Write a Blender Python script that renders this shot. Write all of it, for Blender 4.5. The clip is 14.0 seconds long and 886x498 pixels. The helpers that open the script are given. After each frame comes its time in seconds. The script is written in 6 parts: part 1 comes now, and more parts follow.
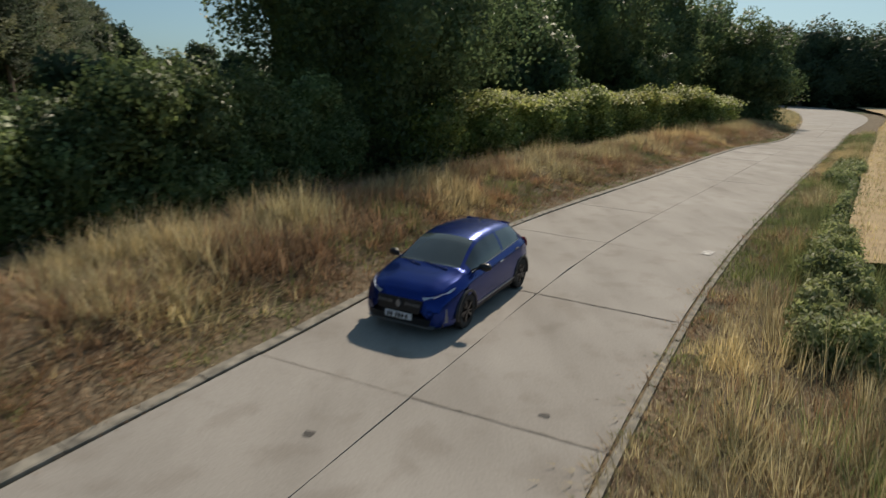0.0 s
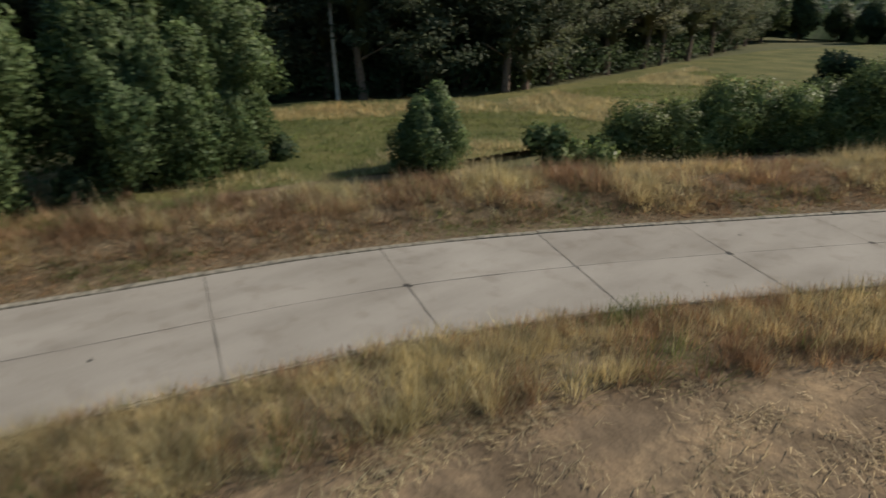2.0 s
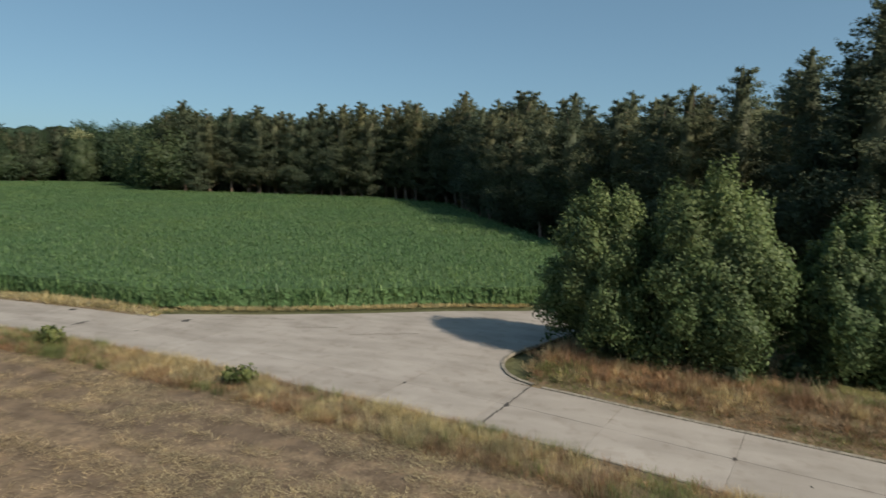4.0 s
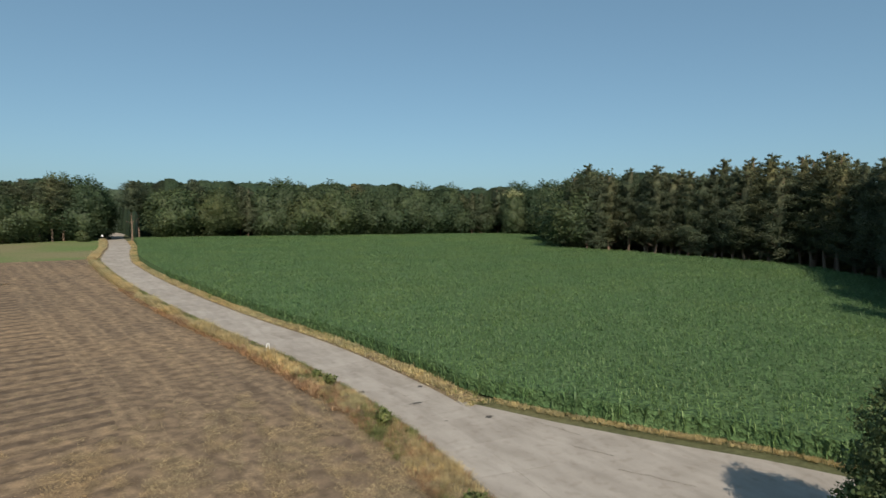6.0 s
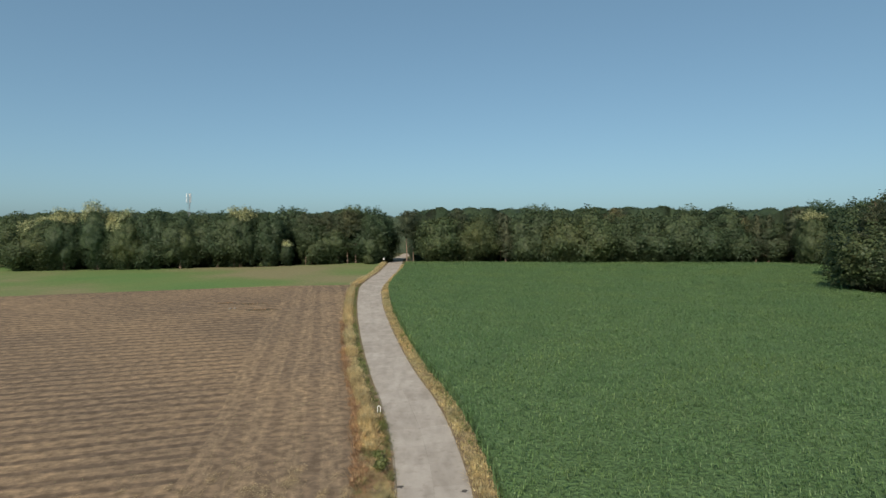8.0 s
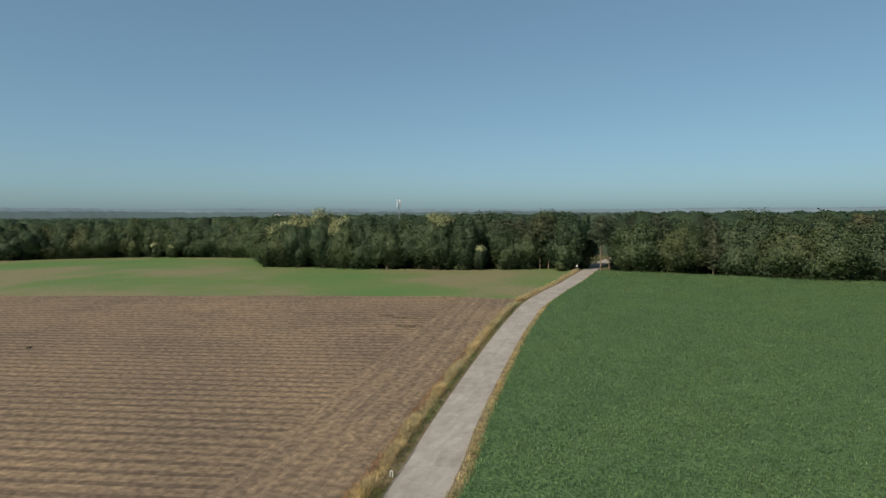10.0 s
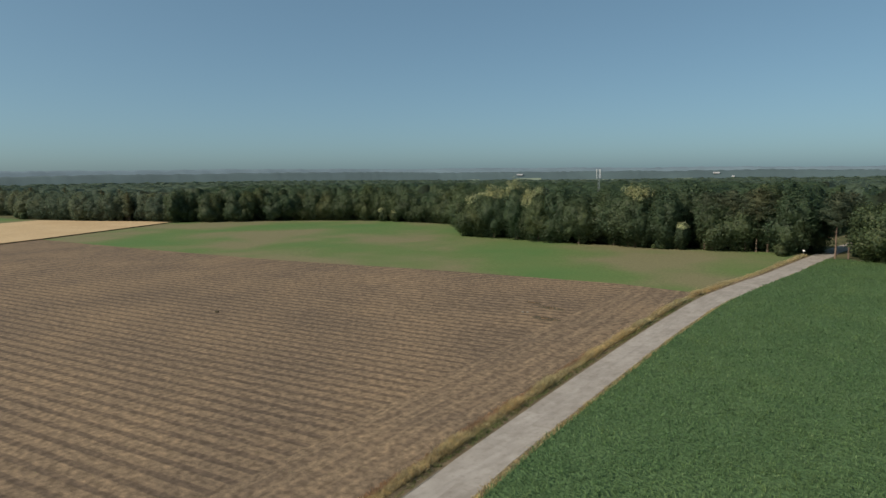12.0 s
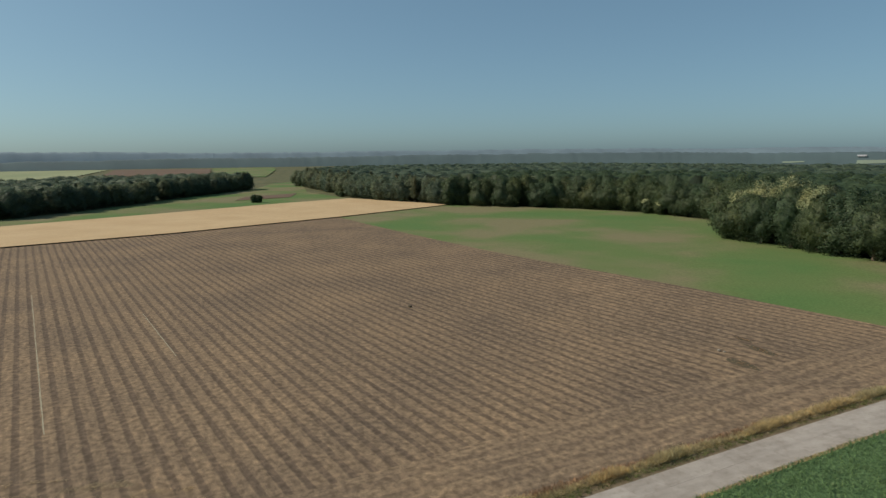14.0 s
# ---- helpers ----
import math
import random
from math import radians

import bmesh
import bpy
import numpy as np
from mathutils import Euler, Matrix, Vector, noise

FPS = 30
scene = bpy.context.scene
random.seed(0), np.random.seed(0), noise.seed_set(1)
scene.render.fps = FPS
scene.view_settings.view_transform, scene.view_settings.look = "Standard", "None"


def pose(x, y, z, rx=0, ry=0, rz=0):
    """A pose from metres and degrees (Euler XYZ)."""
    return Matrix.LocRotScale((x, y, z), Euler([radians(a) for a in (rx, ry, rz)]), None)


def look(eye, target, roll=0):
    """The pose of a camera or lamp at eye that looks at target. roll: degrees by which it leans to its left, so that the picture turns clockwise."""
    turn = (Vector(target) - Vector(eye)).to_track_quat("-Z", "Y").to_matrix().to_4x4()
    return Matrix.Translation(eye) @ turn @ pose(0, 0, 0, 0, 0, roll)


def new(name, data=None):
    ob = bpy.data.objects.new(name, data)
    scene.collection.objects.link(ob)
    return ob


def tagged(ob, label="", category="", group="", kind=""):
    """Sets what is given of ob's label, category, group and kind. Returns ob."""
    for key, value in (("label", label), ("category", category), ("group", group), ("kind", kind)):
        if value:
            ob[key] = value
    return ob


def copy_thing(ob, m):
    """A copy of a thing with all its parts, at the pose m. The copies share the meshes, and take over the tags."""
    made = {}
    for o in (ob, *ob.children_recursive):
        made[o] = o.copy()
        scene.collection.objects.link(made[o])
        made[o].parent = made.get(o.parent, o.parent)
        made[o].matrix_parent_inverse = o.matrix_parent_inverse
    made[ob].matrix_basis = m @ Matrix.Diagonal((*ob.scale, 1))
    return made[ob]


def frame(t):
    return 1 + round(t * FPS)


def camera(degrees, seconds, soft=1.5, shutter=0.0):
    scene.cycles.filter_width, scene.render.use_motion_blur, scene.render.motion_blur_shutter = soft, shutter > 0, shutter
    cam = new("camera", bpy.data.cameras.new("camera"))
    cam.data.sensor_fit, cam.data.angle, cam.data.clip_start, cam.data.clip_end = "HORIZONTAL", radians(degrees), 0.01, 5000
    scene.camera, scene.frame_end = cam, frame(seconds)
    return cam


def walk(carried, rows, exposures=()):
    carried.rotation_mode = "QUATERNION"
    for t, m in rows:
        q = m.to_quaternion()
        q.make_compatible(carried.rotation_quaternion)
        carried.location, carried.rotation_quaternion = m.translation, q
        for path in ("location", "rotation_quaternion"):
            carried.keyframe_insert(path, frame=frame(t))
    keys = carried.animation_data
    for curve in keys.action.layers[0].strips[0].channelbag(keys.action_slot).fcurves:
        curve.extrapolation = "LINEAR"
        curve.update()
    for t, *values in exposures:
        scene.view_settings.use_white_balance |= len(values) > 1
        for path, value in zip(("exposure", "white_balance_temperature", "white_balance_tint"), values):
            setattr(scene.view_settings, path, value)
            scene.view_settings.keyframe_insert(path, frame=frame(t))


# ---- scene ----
cam = camera(72.4, 14.0, soft=1.4, shutter=0.2)
ROWS = [
    (0, pose(-0.34, 0.10, 4.21, 74.47, -1.44, -2.19)),
    (0.5, pose(-1.61, -4.31, 4.61, 71.08, -1.00, 6.09)),
    (1, pose(-1.91, -9.08, 4.92, 69.23, 0.08, 17.09)),
    (1.5, pose(-0.94, -14.07, 5.98, 68.28, -0.38, 30.68)),
    (2, pose(2.39, -18.69, 7.05, 68.03, 0.00, 50.89)),
    (2.5, pose(6.47, -22.11, 6.70, 70.89, 0.17, 67.42)),
    (3, pose(9.53, -23.69, 7.51, 75.38, -0.45, 82.18)),
    (3.5, pose(10.25, -23.75, 8.87, 79.92, -1.28, 94.38)),
    (4, pose(11.53, -23.43, 10.28, 83.12, -1.05, 108.51)),
    (4.2, pose(11.63, -23.07, 10.73, 83.58, -1.23, 114.04)),
    (6.3, pose(3.76, -15.04, 16.72, 87.02, -0.12, 152.16)),
    (6.5, pose(1.59, -14.51, 17.18, 87.31, -0.11, 155.57)),
    (7, pose(-4.02, -13.69, 18.63, 87.67, -0.03, 162.80)),
    (7.5, pose(-9.28, -13.62, 20.16, 87.74, 0.00, 168.80)),
    (8, pose(-15.57, -14.25, 21.95, 87.74, 0.04, 175.24)),
    (8.5, pose(-21.74, -15.04, 24.01, 87.67, 0.05, 181.13)),
    (11, pose(-52.57, -29.54, 34.54, 84.84, 0.20, 209.31)),
    (11.5, pose(-57.16, -34.71, 36.05, 83.78, 0.31, 214.80)),
    (12, pose(-61.72, -40.91, 37.60, 82.70, 0.40, 221.36)),
    (12.5, pose(-65.68, -47.28, 39.38, 81.85, 0.44, 228.28)),
    (13, pose(-68.78, -54.44, 41.08, 81.34, 0.44, 235.45)),
    (13.5, pose(-71.20, -61.57, 42.71, 81.08, 0.53, 242.23)),
    (14, pose(-72.78, -69.17, 44.50, 80.92, 0.45, 249.10)),
]
walk(cam, ROWS, ((0, 0.46), (1.5, 0.46), (3, 0.62), (4.2, 0.78), (7, 0.82), (8.5, 0.82), (11, 0.62), (14, 0.54)))

# ---- daylight: clear summer morning, sun in the north-east of the plan ----
SUN_ELEVATION, SUN_TURN = radians(39), math.atan2(0.41, 0.91)
world = bpy.data.worlds.new("sky")
scene.world = world
world.use_nodes = True
wn = world.node_tree.nodes
sky = wn.new("ShaderNodeTexSky")
sky.sky_type, sky.sun_disc = "NISHITA", False
sky.sun_elevation, sky.sun_rotation = SUN_ELEVATION, SUN_TURN
sky.air_density, sky.dust_density, sky.ozone_density, sky.altitude = 0.66, 1.5, 1.1, 100
wn["Background"].inputs["Strength"].default_value = 0.113
soft_sky = wn.new("ShaderNodeGamma")
soft_sky.inputs["Gamma"].default_value = 0.6
world.node_tree.links.new(sky.outputs[0], soft_sky.inputs["Color"])
tint = wn.new("ShaderNodeMix")
tint.data_type, tint.blend_type = "RGBA", "MULTIPLY"
tint.inputs[0].default_value, tint.inputs[7].default_value = 1.0, (0.715, 0.985, 1.05, 1)
world.node_tree.links.new(soft_sky.outputs[0], tint.inputs[6])
world.node_tree.links.new(tint.outputs[2], wn["Background"].inputs["Color"])
sun_data = bpy.data.lights.new("sun", "SUN")
sun_data.energy, sun_data.angle, sun_data.color = 3.0, radians(0.55), (1.0, 0.86, 0.70)
sun = new("sun", sun_data)
toward = Vector((math.sin(SUN_TURN) * math.cos(SUN_ELEVATION), math.cos(SUN_TURN) * math.cos(SUN_ELEVATION), math.sin(SUN_ELEVATION)))
sun.matrix_world = look(toward * 200, (0, 0, 0))


# ---- materials ----
def material(name):
    m = bpy.data.materials.new(name)
    m.use_nodes = True
    n, l = m.node_tree.nodes, m.node_tree.links
    return m, n, l, n["Principled BSDF"]


def ramp(n, l, source, stops):
    r = n.new("ShaderNodeValToRGB")
    while len(r.color_ramp.elements) < len(stops):
        r.color_ramp.elements.new(0.5)
    for e, (p, c) in zip(r.color_ramp.elements, stops):
        e.position, e.color = p, (*c, 1)
    l.new(source, r.inputs[0])
    return r.outputs[0]


def noise_tex(n, l, scale, detail=4.0, stretch=None, turn=0.0):
    t = n.new("ShaderNodeTexNoise")
    t.inputs["Scale"].default_value, t.inputs["Detail"].default_value = scale, detail
    g = n.new("ShaderNodeNewGeometry")
    if stretch:
        mp = n.new("ShaderNodeMapping")
        mp.inputs["Scale"].default_value = stretch
        mp.inputs["Rotation"].default_value = (0, 0, turn)
        l.new(g.outputs["Position"], mp.inputs[0])
        l.new(mp.outputs[0], t.inputs["Vector"])
    else:
        l.new(g.outputs["Position"], t.inputs["Vector"])
    return t.outputs["Fac"]


def mixed(n, l, fac, a, b, mode="MIX"):
    m = n.new("ShaderNodeMix")
    m.data_type, m.blend_type = "RGBA", mode
    for socket, v in ((0, fac), (6, a), (7, b)):
        if isinstance(v, (int, float)):
            m.inputs[socket].default_value = v
        elif isinstance(v, tuple):
            m.inputs[socket].default_value = (*v, 1)
        else:
            l.new(v, m.inputs[socket])
    return m.outputs[2]


def bumped(n, l, height, bsdf, strength, distance):
    b = n.new("ShaderNodeBump")
    b.inputs["Strength"].default_value, b.inputs["Distance"].default_value = strength, distance
    l.new(height, b.inputs["Height"])
    l.new(b.outputs[0], bsdf.inputs["Normal"])


def soil_like(name, coarse, fine, scale_coarse, scale_fine, bump=0.5, distance=0.05, stretch=None, turn=0.0, rough=0.95):
    """Two-scale ground: a broad patchwork of coarse colours, multiplied by fine grain."""
    m, n, l, b = material(name)
    a = ramp(n, l, noise_tex(n, l, scale_coarse, 3, stretch, turn), coarse)
    g = noise_tex(n, l, scale_fine, 6)
    c = mixed(n, l, 1.0, a, ramp(n, l, g, fine), "MULTIPLY")
    l.new(c, b.inputs["Base Color"])
    b.inputs["Roughness"].default_value = rough
    b.inputs["Specular IOR Level"].default_value = 0.15
    bumped(n, l, g, b, bump, distance)
    return m


def leafy(name, dark, light, tip=None, translucent=0.3, rough=0.6, vary=False):
    """Foliage whose every leaf has its own tone."""
    m, n, l, b = material(name)
    g = n.new("ShaderNodeNewGeometry")
    stops = [(0.0, dark), (0.75, light)] + ([(1.0, tip)] if tip else [])
    c = ramp(n, l, g.outputs["Random Per Island"], stops)
    patch = ramp(n, l, noise_tex(n, l, 0.35, 2), [(0.3, (0.8, 0.8, 0.8)), (0.7, (1.12, 1.12, 1.05))])
    c = mixed(n, l, 1.0, c, patch, "MULTIPLY")
    broad = ramp(n, l, noise_tex(n, l, 0.07, 3), [(0.32, (0.86, 0.93, 0.94)), (0.5, (1.0, 1.0, 1.0)), (0.68, (1.12, 1.04, 0.95))])
    c = mixed(n, l, 1.0, c, broad, "MULTIPLY")
    info = n.new("ShaderNodeObjectInfo")
    if vary:
        c = mixed(n, l, 1.0, c, ramp(n, l, info.outputs["Random"], [(0.0, (0.78, 0.87, 0.9)), (0.5, (1.0, 1.0, 1.0)), (0.85, (1.12, 1.07, 0.96)), (1.0, (1.3, 1.12, 1.0))]), "MULTIPLY")
    spray = ramp(n, l, noise_tex(n, l, 1.5, 6), [(0.34, (0.66, 0.68, 0.7)), (0.5, (1.0, 1.0, 1.0)), (0.66, (1.3, 1.28, 1.22))])
    c = mixed(n, l, 1.0, c, spray, "MULTIPLY")
    l.new(c, b.inputs["Base Color"])
    b.inputs["Roughness"].default_value = rough
    b.inputs["Specular IOR Level"].default_value = 0.3
    t = n.new("ShaderNodeBsdfTranslucent")
    l.new(c, t.inputs[0])
    x = n.new("ShaderNodeMixShader")
    x.inputs[0].default_value = translucent
    l.new(b.outputs[0], x.inputs[1])
    l.new(t.outputs[0], x.inputs[2])
    l.new(x.outputs[0], n["Material Output"].inputs[0])
    return m


def plain(name, color, rough=0.5, metal=0.0, grain=40.0, amount=0.12):
    m, n, l, b = material(name)
    f = noise_tex(n, l, grain, 4)
    lo, hi = 1 - amount, 1 + amount
    c = mixed(n, l, 1.0, color, ramp(n, l, f, [(0.3, (lo, lo, lo)), (0.7, (hi, hi, hi))]), "MULTIPLY")
    l.new(c, b.inputs["Base Color"])
    b.inputs["Roughness"].default_value, b.inputs["Metallic"].default_value = rough, metal
    return m


M_EARTH = soil_like("earth_and_turf", [(0.35, (0.085, 0.10, 0.05)), (0.65, (0.15, 0.145, 0.075))], [(0.3, (0.6, 0.6, 0.6)), (0.7, (1.1, 1.1, 1.1))], 0.05, 3)
M_VERGE = soil_like("dry_verge_soil", [(0.35, (0.165, 0.126, 0.082)), (0.65, (0.24, 0.19, 0.122))], [(0.3, (0.5, 0.5, 0.5)), (0.7, (1.15, 1.15, 1.15))], 0.8, 7, 0.8, 0.06)
M_MEADOW = soil_like("meadow_turf", [(0.3, (0.085, 0.10, 0.036)), (0.7, (0.175, 0.165, 0.066))], [(0.3, (0.6, 0.6, 0.6)), (0.7, (1.15, 1.15, 1.15))], 0.25, 6, 0.6, 0.08)
M_GREEN = soil_like("young_crop", [(0.34, (0.09, 0.165, 0.052)), (0.46, (0.115, 0.168, 0.058)), (0.6, (0.18, 0.172, 0.092))], [(0.3, (0.75, 0.75, 0.75)), (0.7, (1.1, 1.1, 1.1))], 0.014, 1.5, 0.4, 0.1)
M_WHEAT = soil_like("ripe_wheat", [(0.3, (0.44, 0.325, 0.185)), (0.7, (0.50, 0.38, 0.225))], [(0.3, (0.8, 0.8, 0.8)), (0.7, (1.1, 1.1, 1.1))], 0.03, 2.0, 0.4, 0.1)
M_ROADBED = soil_like("joint_filling", [(0.3, (0.08, 0.072, 0.06)), (0.7, (0.15, 0.135, 0.105))], [(0.3, (0.6, 0.6, 0.6)), (0.7, (1.1, 1.1, 1.1))], 1, 20)
M_LEAF = leafy("broad_leaf", (0.08, 0.124, 0.052), (0.152, 0.213, 0.09), (0.23, 0.288, 0.138), 0.4)
M_LEAFDARK = leafy("wood_leaf", (0.066, 0.102, 0.058), (0.09, 0.132, 0.07), (0.12, 0.162, 0.086), 0.5, 0.55, True)
# paler, bluer copy of the wood leaf: aerial haze painted into the colour
M_HAZEDLEAF = leafy("hazed_wood_leaf", (0.10, 0.14, 0.10), (0.13, 0.175, 0.12), (0.165, 0.205, 0.14), 0.55, 0.6, True)
M_SHADELEAF = leafy("shade_tree_leaf", (0.11, 0.16, 0.078), (0.175, 0.24, 0.11), (0.26, 0.33, 0.16), 0.55, 0.5)
M_PINE = leafy("pine_needle", (0.10, 0.125, 0.08), (0.135, 0.16, 0.098), (0.175, 0.19, 0.118), 0.5, 0.6, True)
M_PALE = leafy("flowering_leaf", (0.29, 0.33, 0.17), (0.42, 0.45, 0.25), (0.52, 0.54, 0.34))
M_HEDGE = leafy("hedge_leaf", (0.095, 0.14, 0.055), (0.20, 0.27, 0.11), (0.32, 0.39, 0.19), 0.5, 0.45)
# pale blossom of the hedge's crest, with sunlight painted into its yellow-green
M_HEDGETOP = leafy("hedge_sunlit_blossom", (0.28, 0.33, 0.10), (0.46, 0.48, 0.18), (0.60, 0.60, 0.30), 0.5)
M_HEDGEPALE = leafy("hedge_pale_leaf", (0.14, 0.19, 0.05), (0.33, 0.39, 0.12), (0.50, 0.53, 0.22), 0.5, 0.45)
M_BARK = plain("pine_bark", (0.19, 0.135, 0.10), 0.9, 0, 6, 0.35)
M_MAIZE = leafy("maize_leaf", (0.088, 0.162, 0.064), (0.142, 0.24, 0.098), (0.205, 0.31, 0.142), 0.4, 0.5)
M_GOLD = leafy("dry_grass", (0.40, 0.325, 0.175), (0.60, 0.50, 0.29), (0.74, 0.66, 0.44), 0.5)
M_RUST = leafy("rust_grass", (0.23, 0.142, 0.085), (0.41, 0.262, 0.16), (0.54, 0.385, 0.25), 0.4)
M_LEAFYWEED = leafy("leafy_weed", (0.19, 0.23, 0.09), (0.31, 0.355, 0.16), (0.42, 0.45, 0.24), 0.5)
M_WEED = leafy("green_weed", (0.13, 0.165, 0.06), (0.24, 0.275, 0.11), (0.36, 0.37, 0.18), 0.55)


# ---- mesh helpers ----
def mesh_of(name, verts, faces, mats, index=None, smooth=False, normals=None):
    """A mesh from arrays; all faces have the same number of corners."""
    verts, faces = np.asarray(verts, np.float32).reshape(-1, 3), np.asarray(faces, np.int32)
    me = bpy.data.meshes.new(name)
    k = faces.shape[1]
    me.vertices.add(len(verts))
    me.vertices.foreach_set("co", verts.ravel())
    me.loops.add(faces.size)
    me.loops.foreach_set("vertex_index", faces.ravel())
    me.polygons.add(len(faces))
    me.polygons.foreach_set("loop_start", np.arange(0, faces.size, k, dtype=np.int32))
    for m in mats if isinstance(mats, (list, tuple)) else [mats]:
        me.materials.append(m)
    if index is not None:
        me.polygons.foreach_set("material_index", np.asarray(index, np.int32))
    me.update(calc_edges=True)
    me.polygons.foreach_set("use_smooth", np.full(len(faces), smooth))
    me.validate()
    if normals is not None:
        me.polygons.foreach_set("use_smooth", np.full(len(faces), True))
        me.normals_split_custom_set_from_vertices(np.asarray(normals, np.float32).tolist())
    return me


def part(name, bm, mat, parent, label="", smooth=False):
    me = bm if isinstance(bm, bpy.types.Mesh) else bpy.data.meshes.new(name)
    if me is not bm:
        bm.to_mesh(me)
        bm.free()
        me.materials.append(mat)
        me.polygons.foreach_set("use_smooth", np.full(len(me.polygons), smooth))
    ob = new(name, me)
    ob.parent = parent
    return tagged(ob, label)


def thing(name, label, category, at=(0, 0, 0), turn=0.0, group="", kind=""):
    ob = new(name)
    ob.matrix_world = pose(*at, 0, 0, turn)
    return tagged(ob, label, category, group, kind)


def stuff(name, me, label, category):
    return tagged(new(name, me), label, category, "", "stuff")


def setting(name, me, label, category="ground"):
    return tagged(new(name, me), label, category, "", "structure")


# ---- lie of the land ----
def sm(v):
    v = np.clip(v, 0, 1)
    return v * v * (3 - 2 * v)


def land(x, y):
    x, y = np.asarray(x, float), np.asarray(y, float)
    south = sm((-y - 110) / 200)
    far = np.hypot(x - 50, y + 100)
    return (3.0 * south * np.exp(-np.maximum(x, 0) / 140) + 2.4 * sm((-x - 40) / 110) * (1 - south)
            - 3.5 * sm((x - 150) / 300) - 6.0 * sm((far - 600) / 1500))


def spline(points, step):
    """Points along a smooth curve through the given ones, about a step apart."""
    p = np.array(points, float)
    q = np.vstack([2 * p[0] - p[1], p, 2 * p[-1] - p[-2]])
    out = []
    for a, b, c, d in zip(q, q[1:], q[2:], q[3:]):
        n = max(2, int(np.linalg.norm(c - b) / step * 3))
        t = np.linspace(0, 1, n, endpoint=False)[:, None]
        out.append(0.5 * (2 * b + (c - a) * t + (2 * a - 5 * b + 4 * c - d) * t**2 + (3 * b - a - 3 * c + d) * t**3))
    out = np.vstack([*out, p[-1:]])
    far = np.r_[0, np.cumsum(np.linalg.norm(np.diff(out, axis=0), axis=1))]
    n = max(2, int(round(far[-1] / step)) + 1)
    s = np.linspace(0, far[-1], n)
    return np.c_[np.interp(s, far, out[:, 0]), np.interp(s, far, out[:, 1])]


def offset(line, d):
    """The line moved sideways, to its left for a positive d."""
    t = np.gradient(line, axis=0)
    t /= np.linalg.norm(t, axis=1)[:, None]
    return line + np.c_[-t[:, 1], t[:, 0]] * np.asarray(d).reshape(-1, 1)


def inside(points, poly):
    x, y = points[:, 0], points[:, 1]
    hit = np.zeros(len(points), bool)
    for (ax, ay), (bx, by) in zip(poly, np.roll(poly, -1, axis=0)):
        c = (ay > y) != (by > y)
        with np.errstate(divide="ignore", invalid="ignore"):
            hit ^= c & (x < (bx - ax) * (y - ay) / (by - ay) + ax)
    return hit


def sheet(name, outline, step, lift, mat, wave=0.0):
    """A piece of ground with exactly this outline, draped over the land."""
    from mathutils.geometry import delaunay_2d_cdt
    o = np.array(outline, float)
    lo, hi = o.min(0), o.max(0)
    gx, gy = np.meshgrid(np.arange(lo[0] + step / 2, hi[0], step), np.arange(lo[1] + step / 2, hi[1], step))
    g = np.c_[gx.ravel(), gy.ravel()] + (np.random.rand(gx.size, 2) - 0.5) * step * 0.3
    g = g[inside(g, o)]
    pts = [Vector(p) for p in np.vstack([o, g])]
    v, _, f, *_ = delaunay_2d_cdt(pts, [], [list(range(len(o)))], 1, 1e-4)
    v = np.array([(p.x, p.y) for p in v])
    z = land(v[:, 0], v[:, 1]) + lift + (np.random.rand(len(v)) - 0.5) * wave
    return mesh_of(name, np.c_[v, z], [list(t) for t in f if len(t) == 3], mat, smooth=True)

# ---- the road and the ground ----
def curve(points, step):
    """Like spline, for points of any number of columns; the step is measured on the first four columns' mean."""
    p = np.array(points, float)
    q = np.vstack([2 * p[0] - p[1], p, 2 * p[-1] - p[-2]])
    out = []
    for a, b, c, d in zip(q, q[1:], q[2:], q[3:]):
        t = np.linspace(0, 1, 40, endpoint=False)[:, None]
        out.append(0.5 * (2 * b + (c - a) * t + (2 * a - 5 * b + 4 * c - d) * t**2 + (3 * b - a - 3 * c + d) * t**3))
    out = np.vstack([*out, p[-1:]])
    mid = (out[:, :2] + out[:, 2:4]) / 2
    far = np.r_[0, np.cumsum(np.linalg.norm(np.diff(mid, axis=0), axis=1))]
    s = np.arange(0, far[-1], step)
    return np.stack([np.interp(s, far, col) for col in out.T], 1)


# west edge x, y and east edge x, y of the carriageway, from north to south
NORTH_PART = [(128, 250, 137, 246), (104, 185, 114, 180), (72, 116, 82, 112), (36.5, 59, 43, 60.5), (22.3, 42.9, 26.7, 39.6), (10.6, 28.1, 15.2, 24.8),
              (2.4, 17.6, 7.2, 14.2), (-2.8, 8.8, 1.9, 6.2), (-6.5, 2.4, -1.8, -0.2), (-10.4, -4.8, -5.4, -7.0), (-12.9, -10.8, -7.6, -12.4)]
SOUTH_PART = [(-14.4, -16.6, -9.0, -18), (-15.7, -21.8, -10.3, -23.2), (-17.3, -28, -11.8, -29.3), (-18.8, -36, -13.2, -37.2), (-20.4, -46, -14.7, -47),
              (-21.7, -57, -15.6, -57), (-22.0, -67, -15.8, -66.5), (-21.6, -80, -15.1, -78.5), (-20.5, -92, -14.0, -90), (-18.7, -105, -12.3, -103)]
FAR_PART = [(-15.9, -134, -9.4, -132), (-13.2, -170, -6.6, -168), (-12, -200, -5.2, -198), (-12.4, -216, -5.0, -218), (-15, -245, -7.6, -245),
            (-17, -262, -9.8, -262), (-19.4, -300, -12.4, -300), (-20.5, -322, -13.5, -322), (-22, -350, -15, -350), (-30, -420, -23, -420)]
